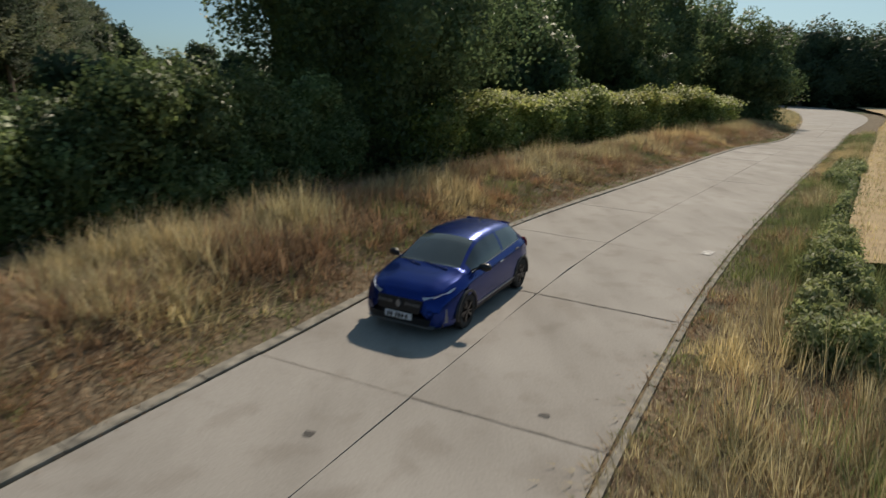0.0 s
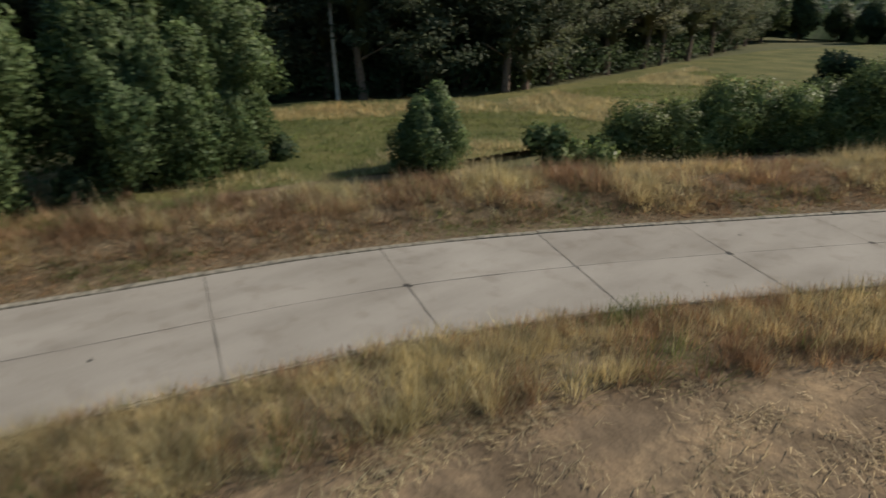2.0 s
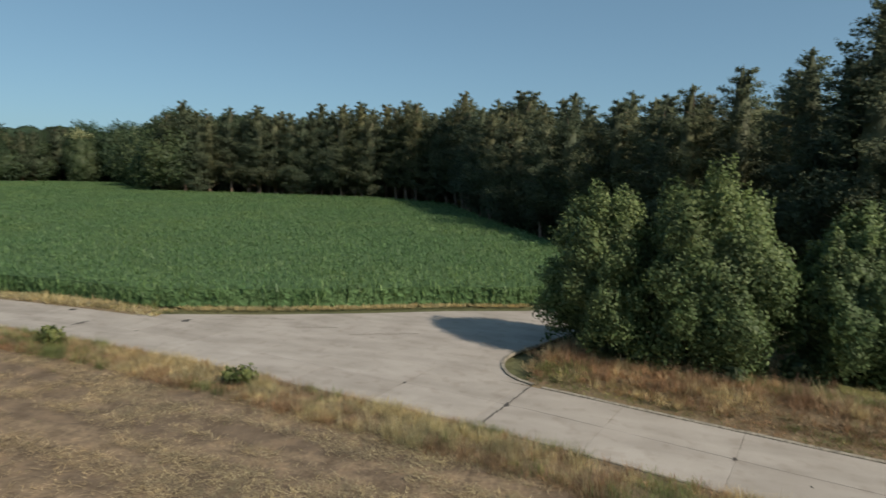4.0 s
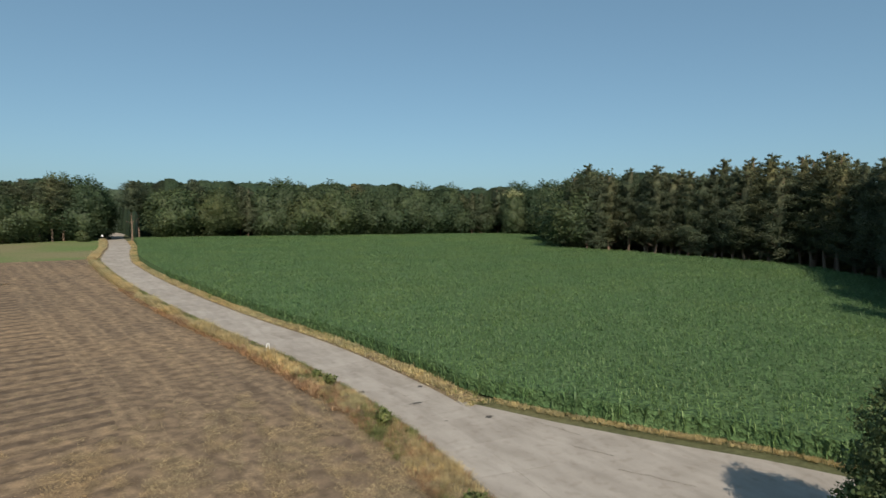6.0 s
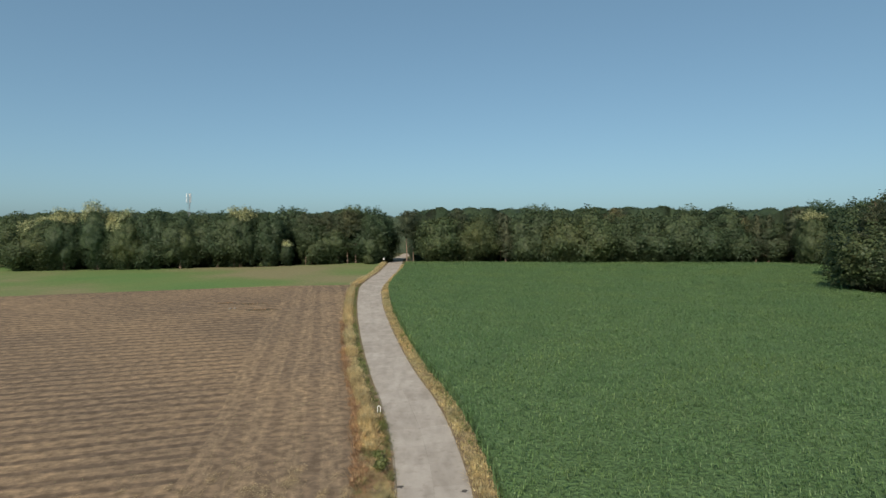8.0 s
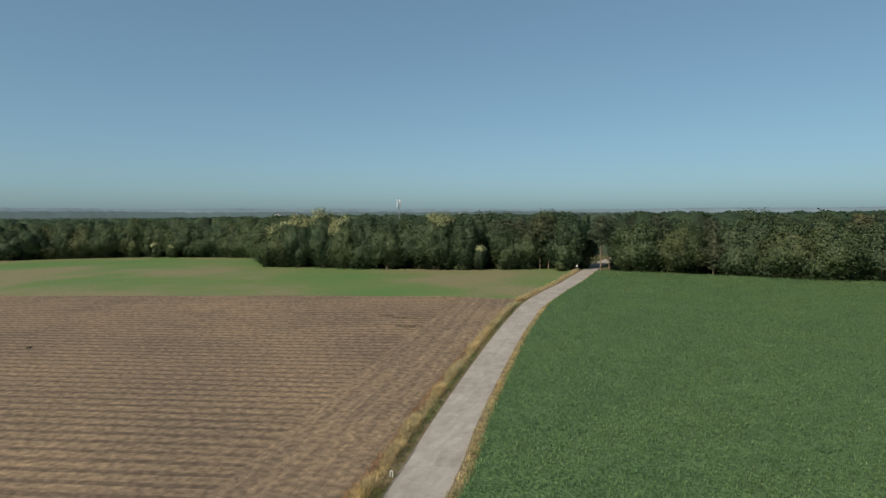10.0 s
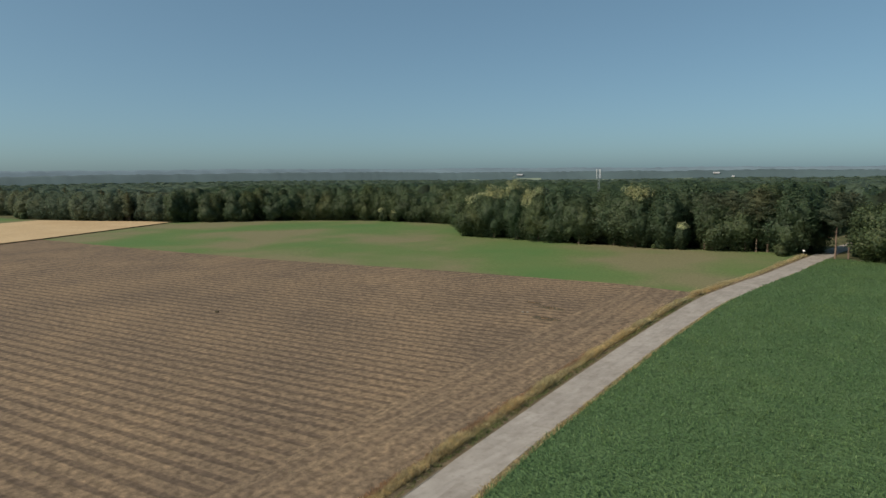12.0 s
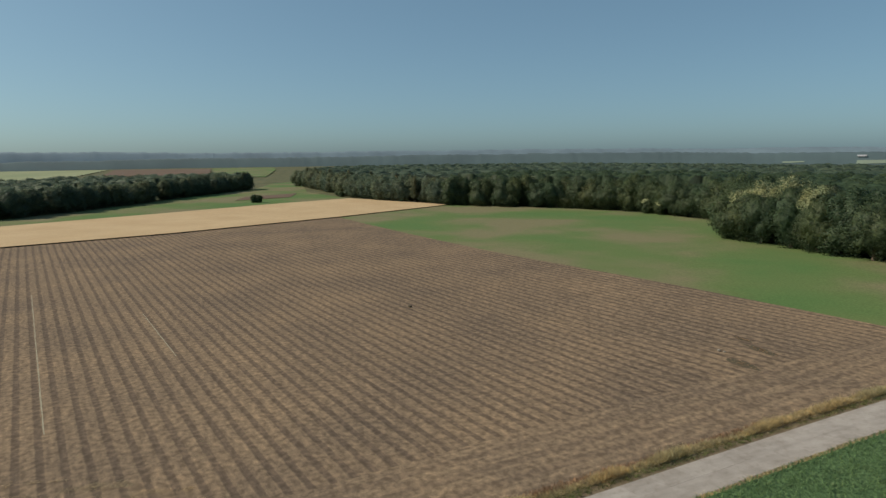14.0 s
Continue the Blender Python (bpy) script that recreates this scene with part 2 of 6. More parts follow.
ROAD = curve(NORTH_PART + SOUTH_PART + FAR_PART, 0.5)
WEST, EAST = ROAD[::2, :2], ROAD[::2, 2:]
near = lambda line, y0, y1: line[(line[:, 1] <= y0) & (line[:, 1] >= y1)]


def lofted(name, a, b, lifts, mat, across=1):
    """A strip between two lines with as many points; lifts: heights over the land from a to b."""
    rows, w = [], across + 1
    for k in np.linspace(0, 1, w):
        p = a * (1 - k) + b * k
        rows.append(np.c_[p, land(p[:, 0], p[:, 1]) + np.interp(k, np.linspace(0, 1, len(lifts)), lifts)])
    v = np.stack(rows, 1).reshape(-1, 3)
    f = [[i * w + k, i * w + k + 1, (i + 1) * w + k + 1, (i + 1) * w + k] for i in range(len(a) - 1) for k in range(across)]
    return mesh_of(name, v, f, mat, smooth=True)


def striped(name, turn, period, light, dark, soil, strength=0.55):
    """Stubble: straw windrows at a true spacing over bare soil, broken up by noise."""
    m, n, l, b = material(name)
    g = n.new("ShaderNodeNewGeometry")
    mp = n.new("ShaderNodeMapping")
    mp.vector_type = "TEXTURE"
    mp.inputs["Rotation"].default_value = (0, 0, turn)
    l.new(g.outputs["Position"], mp.inputs[0])
    wv = n.new("ShaderNodeTexWave")
    wv.bands_direction, wv.wave_profile = "Y", "SIN"
    wv.inputs["Scale"].default_value = 0.314159 / period * 1.0
    wv.inputs["Distortion"].default_value = 0.35
    wv.inputs["Detail"].default_value = 3
    wv.inputs["Detail Scale"].default_value = 0.3
    l.new(mp.outputs[0], wv.inputs["Vector"])
    st = n.new("ShaderNodeMapping")
    st.inputs["Scale"].default_value = (0.12, 1.0, 1.0)
    l.new(mp.outputs[0], st.inputs[0])
    streak = n.new("ShaderNodeTexNoise")
    streak.inputs["Scale"].default_value, streak.inputs["Detail"].default_value = 1.6, 5
    l.new(st.outputs[0], streak.inputs["Vector"])
    patch = noise_tex(n, l, 0.035, 4)
    fine = noise_tex(n, l, 5.0, 6)
    grit = noise_tex(n, l, 22.0, 3)
    groove = ramp(n, l, wv.outputs["Fac"], [(0.0, (0.0, 0.0, 0.0)), (0.4, (1.0, 1.0, 1.0))])
    add = n.new("ShaderNodeMath")
    add.operation = "MULTIPLY_ADD"
    l.new(groove, add.inputs[0])
    add.inputs[1].default_value = strength
    half = n.new("ShaderNodeMath")
    half.operation = "MULTIPLY_ADD"
    half.inputs[1].default_value, half.inputs[2].default_value = 0.5, 0.17
    l.new(streak.outputs["Fac"], half.inputs[0])
    l.new(half.outputs[0], add.inputs[2])
    add2 = n.new("ShaderNodeMath")
    add2.operation = "MULTIPLY_ADD"
    l.new(fine, add2.inputs[0])
    add2.inputs[1].default_value = 0.6
    l.new(add.outputs[0], add2.inputs[2])
    c = ramp(n, l, add2.outputs[0], [(0.62, soil), (0.85, dark), (1.2, light)])
    c.node.color_ramp.elements[2].position = 1.0
    sub = n.new("ShaderNodeMath")
    sub.operation = "MULTIPLY"
    sub.inputs[1].default_value = 0.66
    l.new(add2.outputs[0], sub.inputs[0])
    l.new(sub.outputs[0], c.node.inputs[0])
    c = mixed(n, l, 1.0, c, ramp(n, l, patch, [(0.3, (0.82, 0.82, 0.84)), (0.7, (1.14, 1.1, 1.04))]), "MULTIPLY")
    c = mixed(n, l, 1.0, c, ramp(n, l, grit, [(0.3, (0.84, 0.84, 0.84)), (0.7, (1.14, 1.14, 1.14))]), "MULTIPLY")
    clump = noise_tex(n, l, 0.9, 7)
    c = mixed(n, l, 1.0, c, ramp(n, l, clump, [(0.36, (0.72, 0.71, 0.70)), (0.5, (0.98, 0.98, 0.98)), (0.64, (1.34, 1.3, 1.24))]), "MULTIPLY")
    l.new(c, b.inputs["Base Color"])
    b.inputs["Roughness"].default_value = 0.95
    b.inputs["Specular IOR Level"].default_value = 0.1
    bumped(n, l, add2.outputs[0], b, 0.5, 0.14)
    return m


ROW_TURN = radians(13.8)
M_STUBBLE = striped("stubble_rows", ROW_TURN, 3.0, (0.375, 0.292, 0.186), (0.228, 0.175, 0.118), (0.13, 0.101, 0.074), 0.46)
M_HEADLAND = striped("stubble_headland", radians(96.6), 4.0, (0.51, 0.405, 0.25), (0.305, 0.237, 0.156), (0.168, 0.13, 0.092), 0.29)

# ground to the horizon
ring = np.r_[np.linspace(0, 300, 31), np.geomspace(320, 4800, 34)]
turn = np.linspace(0, 2 * np.pi, 97)[:-1]
gv = np.array([(20 + r * math.cos(a), -90 + r * math.sin(a)) for r in ring for a in turn])
gv = np.c_[gv, land(gv[:, 0], gv[:, 1]) - 0.2]
gf = [[i * 96 + k, i * 96 + (k + 1) % 96, (i + 1) * 96 + (k + 1) % 96, (i + 1) * 96 + k] for i in range(len(ring) - 1) for k in range(96)]
setting("ground", mesh_of("ground", gv, gf, M_EARTH, smooth=True), "dry summer farmland turf reaching to the horizon")

# fields, each one sheet of its own
GREEN_EDGE = [(-2.5, -221), (22, -221.5), (81, -210), (160, -188), (250, -172), (375, -157)]
HEAD_IN = spline([(26, 10), (16, -6), (9, -24), (4.5, -45), (3, -70), (6.5, -99), (10.5, -125), (14.3, -169), (17, -221.4)], 6)
stubble_outline = np.vstack([HEAD_IN, GREEN_EDGE[1:], [(316, -45), (288, 32), (270, 75), (120, 60), (62, 36)]])
setting("stubble_field", sheet("stubble_field", stubble_outline, 9, 0.0, M_STUBBLE), "harvested stubble field with straw in long rows", "field")
head_outline = np.vstack([offset(near(EAST, 9, -219), 2.6)[::6], [(-2.5, -221)], HEAD_IN[::-1]])
setting("stubble_headland", sheet("stubble_headland", head_outline, 7, -0.01, M_HEADLAND), "stubble headland with wheel tracks beside the road", "field")
wood_line = [(2, -322), (38, -314), (98, -309), (150, -314), (168, -326), (205, -368), (290, -372), (368, -345), (445, -273)]
green_outline = np.vstack([[(-2.8, -223), (-6.2, -245), (-8.5, -262), (-10.5, -300), (-11, -322)], wood_line, [(375, -157.5)], np.array(GREEN_EDGE[1:-1])[::-1] + (0, 1.5), [(-2.5, -220)]])
setting("young_crop_field", sheet("young_crop_field", green_outline, 14, -0.04, M_GREEN), "bright green young crop field beside the wood", "field")
wheat_outline = [(375.5, -157), (445, -273), (564, -206), (530, -132), (473, -36), (414, 66), (380, 130), (262, 100), (288, 32), (316, -45)]
setting("wheat_field", sheet("wheat_field", wheat_outline, 16, 0.6, M_WHEAT), "pale golden ripe wheat field", "field")
setting("barley_field", sheet("barley_field", [tuple(q) for q in offset(near(EAST, 118, 14), 2.5)[::-6]] + [(125, 178), (260, 180), (262, 90), (120, 62), (62, 36), (26, 10)], 9, 0.5, M_WHEAT), "ripe golden barley field beside the road", "field")
setting("meadow", sheet("meadow", [(-19, -4), (-21, -14), (-42, -12), (-40, 3), (-34, 14), (-35, 28), (-40, 50), (-44, 88), (-38, 120), (20, 120), (12, 60), (-4, 36), (-13, 23), (-18, 8)], 6, 0.3, M_MEADOW), "unmown green meadow between hedge and pine wood", "field")
setting("pasture", sheet("pasture", [(416, 67), (474, -35), (531, -131), (566, -205), (703, -181), (1034, -220), (954, -161), (801, -125), (667, -43), (547, 24), (472, 82)], 40, 0.1, M_GREEN), "green pasture strip before the far wood", "field")
M_FALLOW = soil_like("ploughed_field", [(0.3, (0.12, 0.085, 0.06)), (0.7, (0.15, 0.11, 0.08))], [(0.3, (0.9, 0.9, 0.9)), (0.7, (1.05, 1.05, 1.05))], 0.01, 0.2)
M_PALECROP = soil_like("pale_crop", [(0.3, (0.20, 0.24, 0.13)), (0.7, (0.27, 0.29, 0.17))], [(0.3, (0.9, 0.9, 0.9)), (0.7, (1.05, 1.05, 1.05))], 0.006, 0.2)
setting("ploughed_field", sheet("ploughed_field", [(1581, 179), (1502, -72), (2299, -70), (2400, 250)], 150, 1.0, M_FALLOW), "brown ploughed field far off", "field")
setting("distant_field", sheet("distant_field", [(1496, -78), (1290, -180), (2055, -278), (2400, -300), (2385, -78)], 150, 1.0, M_GREEN), "green crop field far off", "field")
setting("pale_field", sheet("pale_field", [(1620, 240), (2380, 270), (2400, 700), (1500, 640), (1300, 330)], 150, 1.0, M_PALECROP), "pale green crop field far off", "field")
setting("brown_strip", sheet("brown_strip", [(589, -91), (612, -150), (680, -166), (640, -104)], 30, 0.4, M_FALLOW), "strip of bare brown soil in the pasture", "field")

# verges: bare soil banks between road and fields
west_near = near(WEST, 118, -29)
setting("verge_west", lofted("verge_west", offset(west_near, 0.0), offset(west_near, -7.92), [-0.03, 0.05, 0.4, 0.5, 0.42, 0.3, 0.25], M_VERGE, 12), "dry grassy roadside bank", "verge")
east_near = near(EAST, 118, -222)
setting("verge_east", lofted("verge_east", offset(east_near, 0.0), offset(east_near, 3.0), [-0.03, 0.0, 0.12, 0.08, 0.0], M_VERGE, 5), "dry grassy roadside verge along the stubble", "verge")
west_far = near(WEST, -57, -308)
setting("verge_maize", lofted("verge_maize", west_far, offset(west_far, -2.4), [-0.03, 0.05, 0.05], M_VERGE, 2), "dry grassy verge between road and maize", "verge")
east_far = near(EAST, -219, -318)
setting("verge_crop", lofted("verge_crop", east_far, offset(east_far, 2.6), [-0.03, 0.15, 0.0], M_VERGE, 3), "dry grassy verge beside the green crop", "verge")

# road: dark bed with concrete slabs on it
def concrete():
    m, n, l, b = material("road_concrete")
    broad = ramp(n, l, noise_tex(n, l, 0.33, 5), [(0.25, (0.29, 0.268, 0.238)), (0.5, (0.325, 0.303, 0.272)), (0.75, (0.36, 0.338, 0.306))])
    along = noise_tex(n, l, 0.9, 5, (1.0, 0.28, 1.0), radians(-27))
    c = mixed(n, l, 1.0, broad, ramp(n, l, along, [(0.32, (0.85, 0.84, 0.83)), (0.5, (0.98, 0.975, 0.97)), (0.65, (1.06, 1.057, 1.055))]), "MULTIPLY")
    stain = ramp(n, l, noise_tex(n, l, 1.3, 8), [(0.34, (0.76, 0.73, 0.70)), (0.46, (1.0, 1.0, 1.0))])
    c = mixed(n, l, 0.5, c, stain, "MULTIPLY")
    fine = noise_tex(n, l, 30, 4)
    c = mixed(n, l, 1.0, c, ramp(n, l, fine, [(0.3, (0.88, 0.88, 0.88)), (0.7, (1.09, 1.09, 1.09))]), "MULTIPLY")
    info = n.new("ShaderNodeObjectInfo")
    c = mixed(n, l, 1.0, c, ramp(n, l, info.outputs["Random"], [(0.0, (0.92, 0.91, 0.90)), (1.0, (1.05, 1.05, 1.05))]), "MULTIPLY")
    l.new(c, b.inputs["Base Color"])
    b.inputs["Roughness"].default_value = 0.85
    b.inputs["Specular IOR Level"].default_value = 0.25
    bumped(n, l, fine, b, 0.25, 0.01)
    return m


M_CONCRETE = concrete()
M_KERB = plain("kerb_concrete", (0.225, 0.205, 0.165), 0.9, 0, 5, 0.45)
M_SEAM = plain("joint_grime", (0.215, 0.193, 0.163), 0.9, 0, 6, 0.4)
M_TAR = plain("joint_tar", (0.055, 0.05, 0.045), 0.8, 0, 10, 0.3)
bed = lofted("road_bed", ROAD[:, :2], ROAD[:, 2:], [-0.035, -0.035], M_ROADBED, 2)
road = setting("road", bed, "pale grey concrete slab country road with dark joints", "road")
apron_line = np.vstack([[(-17.5, -28.4), (-18.4, -29.6), (-20.0, -30.4), (-22.2, -30.6), (-26, -28.9), (-36, -24.5), (-56, -16)], [(-58, -20), (-37, -29.5), (-34.3, -31.6), (-32, -37), (-28.6, -43), (-25.4, -49.5), (-23, -55.5), (-21.9, -58)], near(WEST, -57, -28.5)[::-1][::2]])
setting("side_road", sheet("side_road", apron_line, 1.6, -0.006, M_CONCRETE), "worn concrete mouth of the side road", "road")

# ---- trees ----
def unit_ball(fine):
    bm = bmesh.new()
    bmesh.ops.create_icosphere(bm, subdivisions=fine, radius=1)
    bm.verts.ensure_lookup_table()
    v, f = np.array([x.co[:] for x in bm.verts]), np.array([[x.index for x in p.verts] for p in bm.faces])
    bm.free()
    return v, f


BALL_V, BALL_F = unit_ball(2)
CHIP_V, CHIP_F = unit_ball(1)
CROWN_V, CROWN_F = unit_ball(4)


def leaves_at(rng, pts, normals, size, slim=0.6, lean=0.7, soften=0.62):
    """Two-triangle leaf clumps at points, facing about along the normals."""
    n = len(pts)
    d = normals + rng.normal(size=(n, 3)) * lean
    d /= np.linalg.norm(d, axis=1)[:, None] + 1e-9
    d *= np.where((d * normals).sum(1) < 0, -1.0, 1.0)[:, None]
    a = np.cross(d, rng.normal(size=(n, 3)))
    a /= np.linalg.norm(a, axis=1)[:, None] + 1e-9
    b = np.cross(d, a)
    s = (size * (0.6 + 0.8 * rng.random(n)))[:, None]
    bend = d * s * 0.25
    v = np.stack([pts - a * s, pts - b * s * slim + bend, pts + a * s, pts + b * s * slim + bend], 1).reshape(-1, 3)
    i = np.arange(n)[:, None] * 4
    f = np.vstack([i + [0, 1, 2], i + [0, 2, 3]])
    soft = normals * soften + d * (1.12 - soften) + (0, 0, 0.12)
    soft /= np.linalg.norm(soft, axis=1)[:, None] + 1e-9
    return v, f, np.repeat(soft, 4, axis=0)


def joined(pieces):
    vs, fs, ns, base = [], [], [], 0
    for v, f, n in pieces:
        vs.append(v)
        fs.append(f + base)
        ns.append(n)
        base += len(v)
    return np.vstack(vs), np.vstack(fs), np.vstack(ns)


def lobes_mesh(name, rng, centres, radii, per_area, size, mat, core=0.8, flat=1.0, lean=0.7, slim=0.6, coarse=False):
    """Foliage: rough cores of leaf colour inside shells of leaf clumps."""
    cores, pts, nrm = [], [], []
    ball_v, ball_f = (CHIP_V, CHIP_F) if coarse else (BALL_V, BALL_F)
    for c, r in zip(centres, radii):
        r3 = np.array([r, r, r * flat])
        wob = 1 + 0.25 * rng.normal(size=len(ball_v)).clip(-1, 1)[:, None]
        if core:
            cores.append((c + ball_v * r3 * core * wob, ball_f, ball_v))
        n = max(6, int(per_area * r * r * 12.6))
        d = rng.normal(size=(n, 3))
        d /= np.linalg.norm(d, axis=1)[:, None]
        pts.append(c + d * r3 * ((0.5 if coarse else 0.6) + 0.55 * rng.random((n, 1))) + rng.normal(size=(n, 3)) * (0.04 if coarse else 0.08) * r)
        nrm.append(d)
    pts, nrm = np.vstack(pts), np.vstack(nrm)
    v, f, n = joined(cores + [leaves_at(rng, pts, nrm, size, slim, lean, 0.85 if size > 0.25 else 0.62)])
    return mesh_of(name, v, f, mat, normals=n)


def limb(bm, a, b, ra, rb, n=7):
    a, b = Vector(a), Vector(b)
    m = (b - a).to_track_quat("Z", "Y").to_matrix().to_4x4()
    rings = [[bm.verts.new(p + m @ Vector((r * math.cos(2 * math.pi * k / n), r * math.sin(2 * math.pi * k / n), 0))) for k in range(n)] for p, r in ((a, ra), (b, rb))]
    for k in range(n):
        bm.faces.new((rings[0][k], rings[0][(k + 1) % n], rings[1][(k + 1) % n], rings[1][k]))


def trunk_mesh(name, rng, height, radius, limbs, spread, low=0.3):
    bm = bmesh.new()
    p = np.zeros(3)
    p[2] = -0.3
    steps, last = 5, radius * 1.25
    spine = []
    for k in range(steps):
        q = np.array([rng.normal() * 0.05 * height / steps, rng.normal() * 0.05 * height / steps, (k + 1) * height / steps])
        q[:2] += p[:2]
        r = radius * (1 - 0.85 * (k + 1) / steps)
        limb(bm, p, q, last, r)
        spine.append((p.copy(), q.copy()))
        p, last = q, r
    for k in range(limbs):
        h = low + (0.95 - low) * (k + rng.random()) / limbs
        i = min(steps - 1, int(h * steps))
        a = spine[i][0] + (spine[i][1] - spine[i][0]) * (h * steps - i)
        t = rng.random() * 6.283
        reach = spread * (1 - 0.6 * h) * (0.6 + 0.5 * rng.random())
        limb(bm, a, a + np.array([math.cos(t) * reach, math.sin(t) * reach, reach * 0.45]), radius * 0.35 * (1 - h * 0.7), 0.02, 5)
    me = bpy.data.meshes.new(name)
    bm.to_mesh(me)
    bm.free()
    me.materials.append(M_BARK)
    return me


def billows(rng, coarse, fine, sharp=1.0):
    """The bulges of one crown: directions, sizes and reach of large and small clumps of foliage."""
    out = []
    for count, size, reach in ((coarse, 0.46 / sharp, 0.46 * sharp), (fine, 0.17, 0.17 * sharp)):
        d = rng.normal(size=(count, 3))
        d /= np.linalg.norm(d, axis=1)[:, None]
        grow = math.sqrt(40 / coarse) if count == coarse else 1.0
        out.append((d, size * grow * (0.6 + 0.7 * rng.random(count)), reach * grow * (0.4 + 0.6 * rng.random(count))))
    return out


def billowed(d, bulges, calm=0.56):
    """How far the crown reaches in each direction d, and the way that its surface faces there."""
    far, face = np.full(len(d), calm), d * 0.8
    for (way, size, reach), turn in zip(bulges, (1.5, 2.0)):
        bump = reach * np.sqrt(np.clip(1 - 2 * (1 - d @ way.T) / size**2, 0, 1))
        k = bump.argmax(1)
        best = bump[np.arange(len(d)), k]
        far += best
        face += (d - way[k]) * np.where(best > 0, turn * reach[k] / size[k] * 1.2, 0)[:, None]
    return far, face / np.linalg.norm(face, axis=1)[:, None]


def crown_mesh(name, rng, height, width, low, mat, leaves, leaf, shape=2.3, point=0.0, bulge=(34, 190), loose=0.1, lean=0.85, slim=0.6):
    """A crown of billowing foliage: a leaf-coloured core in a shell of leaf clumps. point: how far it narrows towards the top."""
    bulges = billows(rng, *bulge)
    size = np.array([width / 2, width / 2, (1 - low) * height / 2])

    def surface(d, inner):
        far, face = billowed(d, bulges)
        round_off = (np.abs(d) ** shape).sum(1) ** (-1 / shape)
        q = d * (far * round_off * inner)[:, None]
        q[:, :2] *= (1 - point * np.clip(q[:, 2] * 0.5 + 0.5, 0, 1))[:, None]
        return q * size + (0, 0, (1 + low) * height / 2), face

    core, core_face = surface(CROWN_V, 0.78)
    d = rng.normal(size=(leaves, 3))
    d /= np.linalg.norm(d, axis=1)[:, None]
    q, face = surface(d, 0.86 + loose + loose * rng.normal(size=leaves).clip(-1.6, 1.6))
    q += rng.normal(size=q.shape) * leaf * 0.5
    q[:, 2] = np.maximum(q[:, 2], 0.15)
    core[:, 2] = np.maximum(core[:, 2], 0.05)
    v, f, n = joined([(core, CROWN_F, core_face), leaves_at(rng, q, face, leaf, slim, lean, 0.6)])
    return mesh_of(name, v, f, mat, normals=n), q, face


def broad_tree(seed, height, width, mat, label, leaf=0.35, leaves=6000, low=0.04, category="tree", shape=2.3, point=0.0, bulge=(34, 190), loose=0.08, blossom=0):
    """A broadleaved tree: trunk, limbs and a billowing crown."""
    rng = np.random.default_rng(seed)
    t = thing("broadleaf_tree", label, category)
    part("trunk", trunk_mesh("trunk", rng, height * 0.8, height * 0.022, 9, width * 0.4), None, t, "brown bark trunk with limbs")
    me, q, face = crown_mesh("crown", rng, height, width, low, mat, leaves, leaf, shape, point, bulge, loose)
    part("crown", me, None, t)
    if blossom:
        high = np.argsort(-(q[:, 2] + width * 0.3 * mottled3(q, 3.0 / width, seed)))[:blossom]
        high = np.repeat(high, 3)
        v, f, n = leaves_at(rng, q[high] + face[high] * leaf * 0.6 + rng.normal(size=(len(high), 3)) * leaf, face[high], leaf * 0.7, 0.75, 0.6)
        part("blossom", mesh_of("blossom", v, f, M_PALE, normals=n), None, t, "pale yellow-green blossom on the crown")
    return t


def mottled3(p, scale, seed):
    r = np.random.default_rng(seed)
    return sum(np.sin(p @ (r.normal(size=3) * scale) + r.random() * 6.283) for k in range(6)) / 4


def pine_tree(seed, height, width, label, leaf=0.185, branches=72, bare=0.42, mat=None):
    """A forest pine: straight trunk and tiers of branches, each a flat ragged spray of needles that lifts at its tip."""
    rng = np.random.default_rng(seed)
    t = thing("pine_tree", label, "tree")
    part("trunk", trunk_mesh("trunk", rng, height * 0.97, height * 0.012, 14, width * 0.4, bare * 0.5), None, t, "reddish brown pine trunk")
    pts, nrm = [], []
    for k in range(branches):
        u = (k + rng.random()) / branches
        h = bare + (0.985 - bare) * u
        reach = width * 0.5 * (1.05 - u**2.4) ** 0.62 * (0.45 + 0.75 * rng.random()) * (0.6 + 0.4 * min(1, u * 5)) + 0.3
        a = k * 2.4 + rng.normal() * 0.4
        out = np.array([math.cos(a), math.sin(a), 0.0])
        side = np.array([-math.sin(a), math.cos(a), 0.0])
        n = int(100 * reach / 2.5) + 24
        w = 0.15 + 0.85 * rng.random(n) ** 0.7
        sweep = reach * (0.12 + 0.30 * w)
        q = out * (w * reach)[:, None] + side * (rng.normal(size=n) * sweep * 0.62)[:, None]
        q[:, 2] = h * height + reach * (0.22 * w**2 - 0.10) + rng.normal(size=n) * 0.16 * (0.5 + reach * 0.3)
        pts.append(q)
        nrm.append(out * 0.55 + (0, 0, 0.62) + rng.normal(size=(n, 3)) * 0.22)
    pts, nrm = np.vstack(pts), np.vstack(nrm)
    nrm /= np.linalg.norm(nrm, axis=1)[:, None]
    core = CROWN_V * (width * 0.11, width * 0.11, (0.96 - bare) * height / 2) * (1 + 0.16 * rng.normal(size=(len(CROWN_V), 1)).clip(-1, 1)) + (0, 0, (0.94 + bare) * height / 2)
    v, f, n = joined([(core, CROWN_F, CROWN_V), leaves_at(rng, pts, nrm, leaf, 0.42, 0.6, 0.7)])
    part("crown", mesh_of("crown", v, f, mat or M_PINE, normals=n), None, t)
    return t


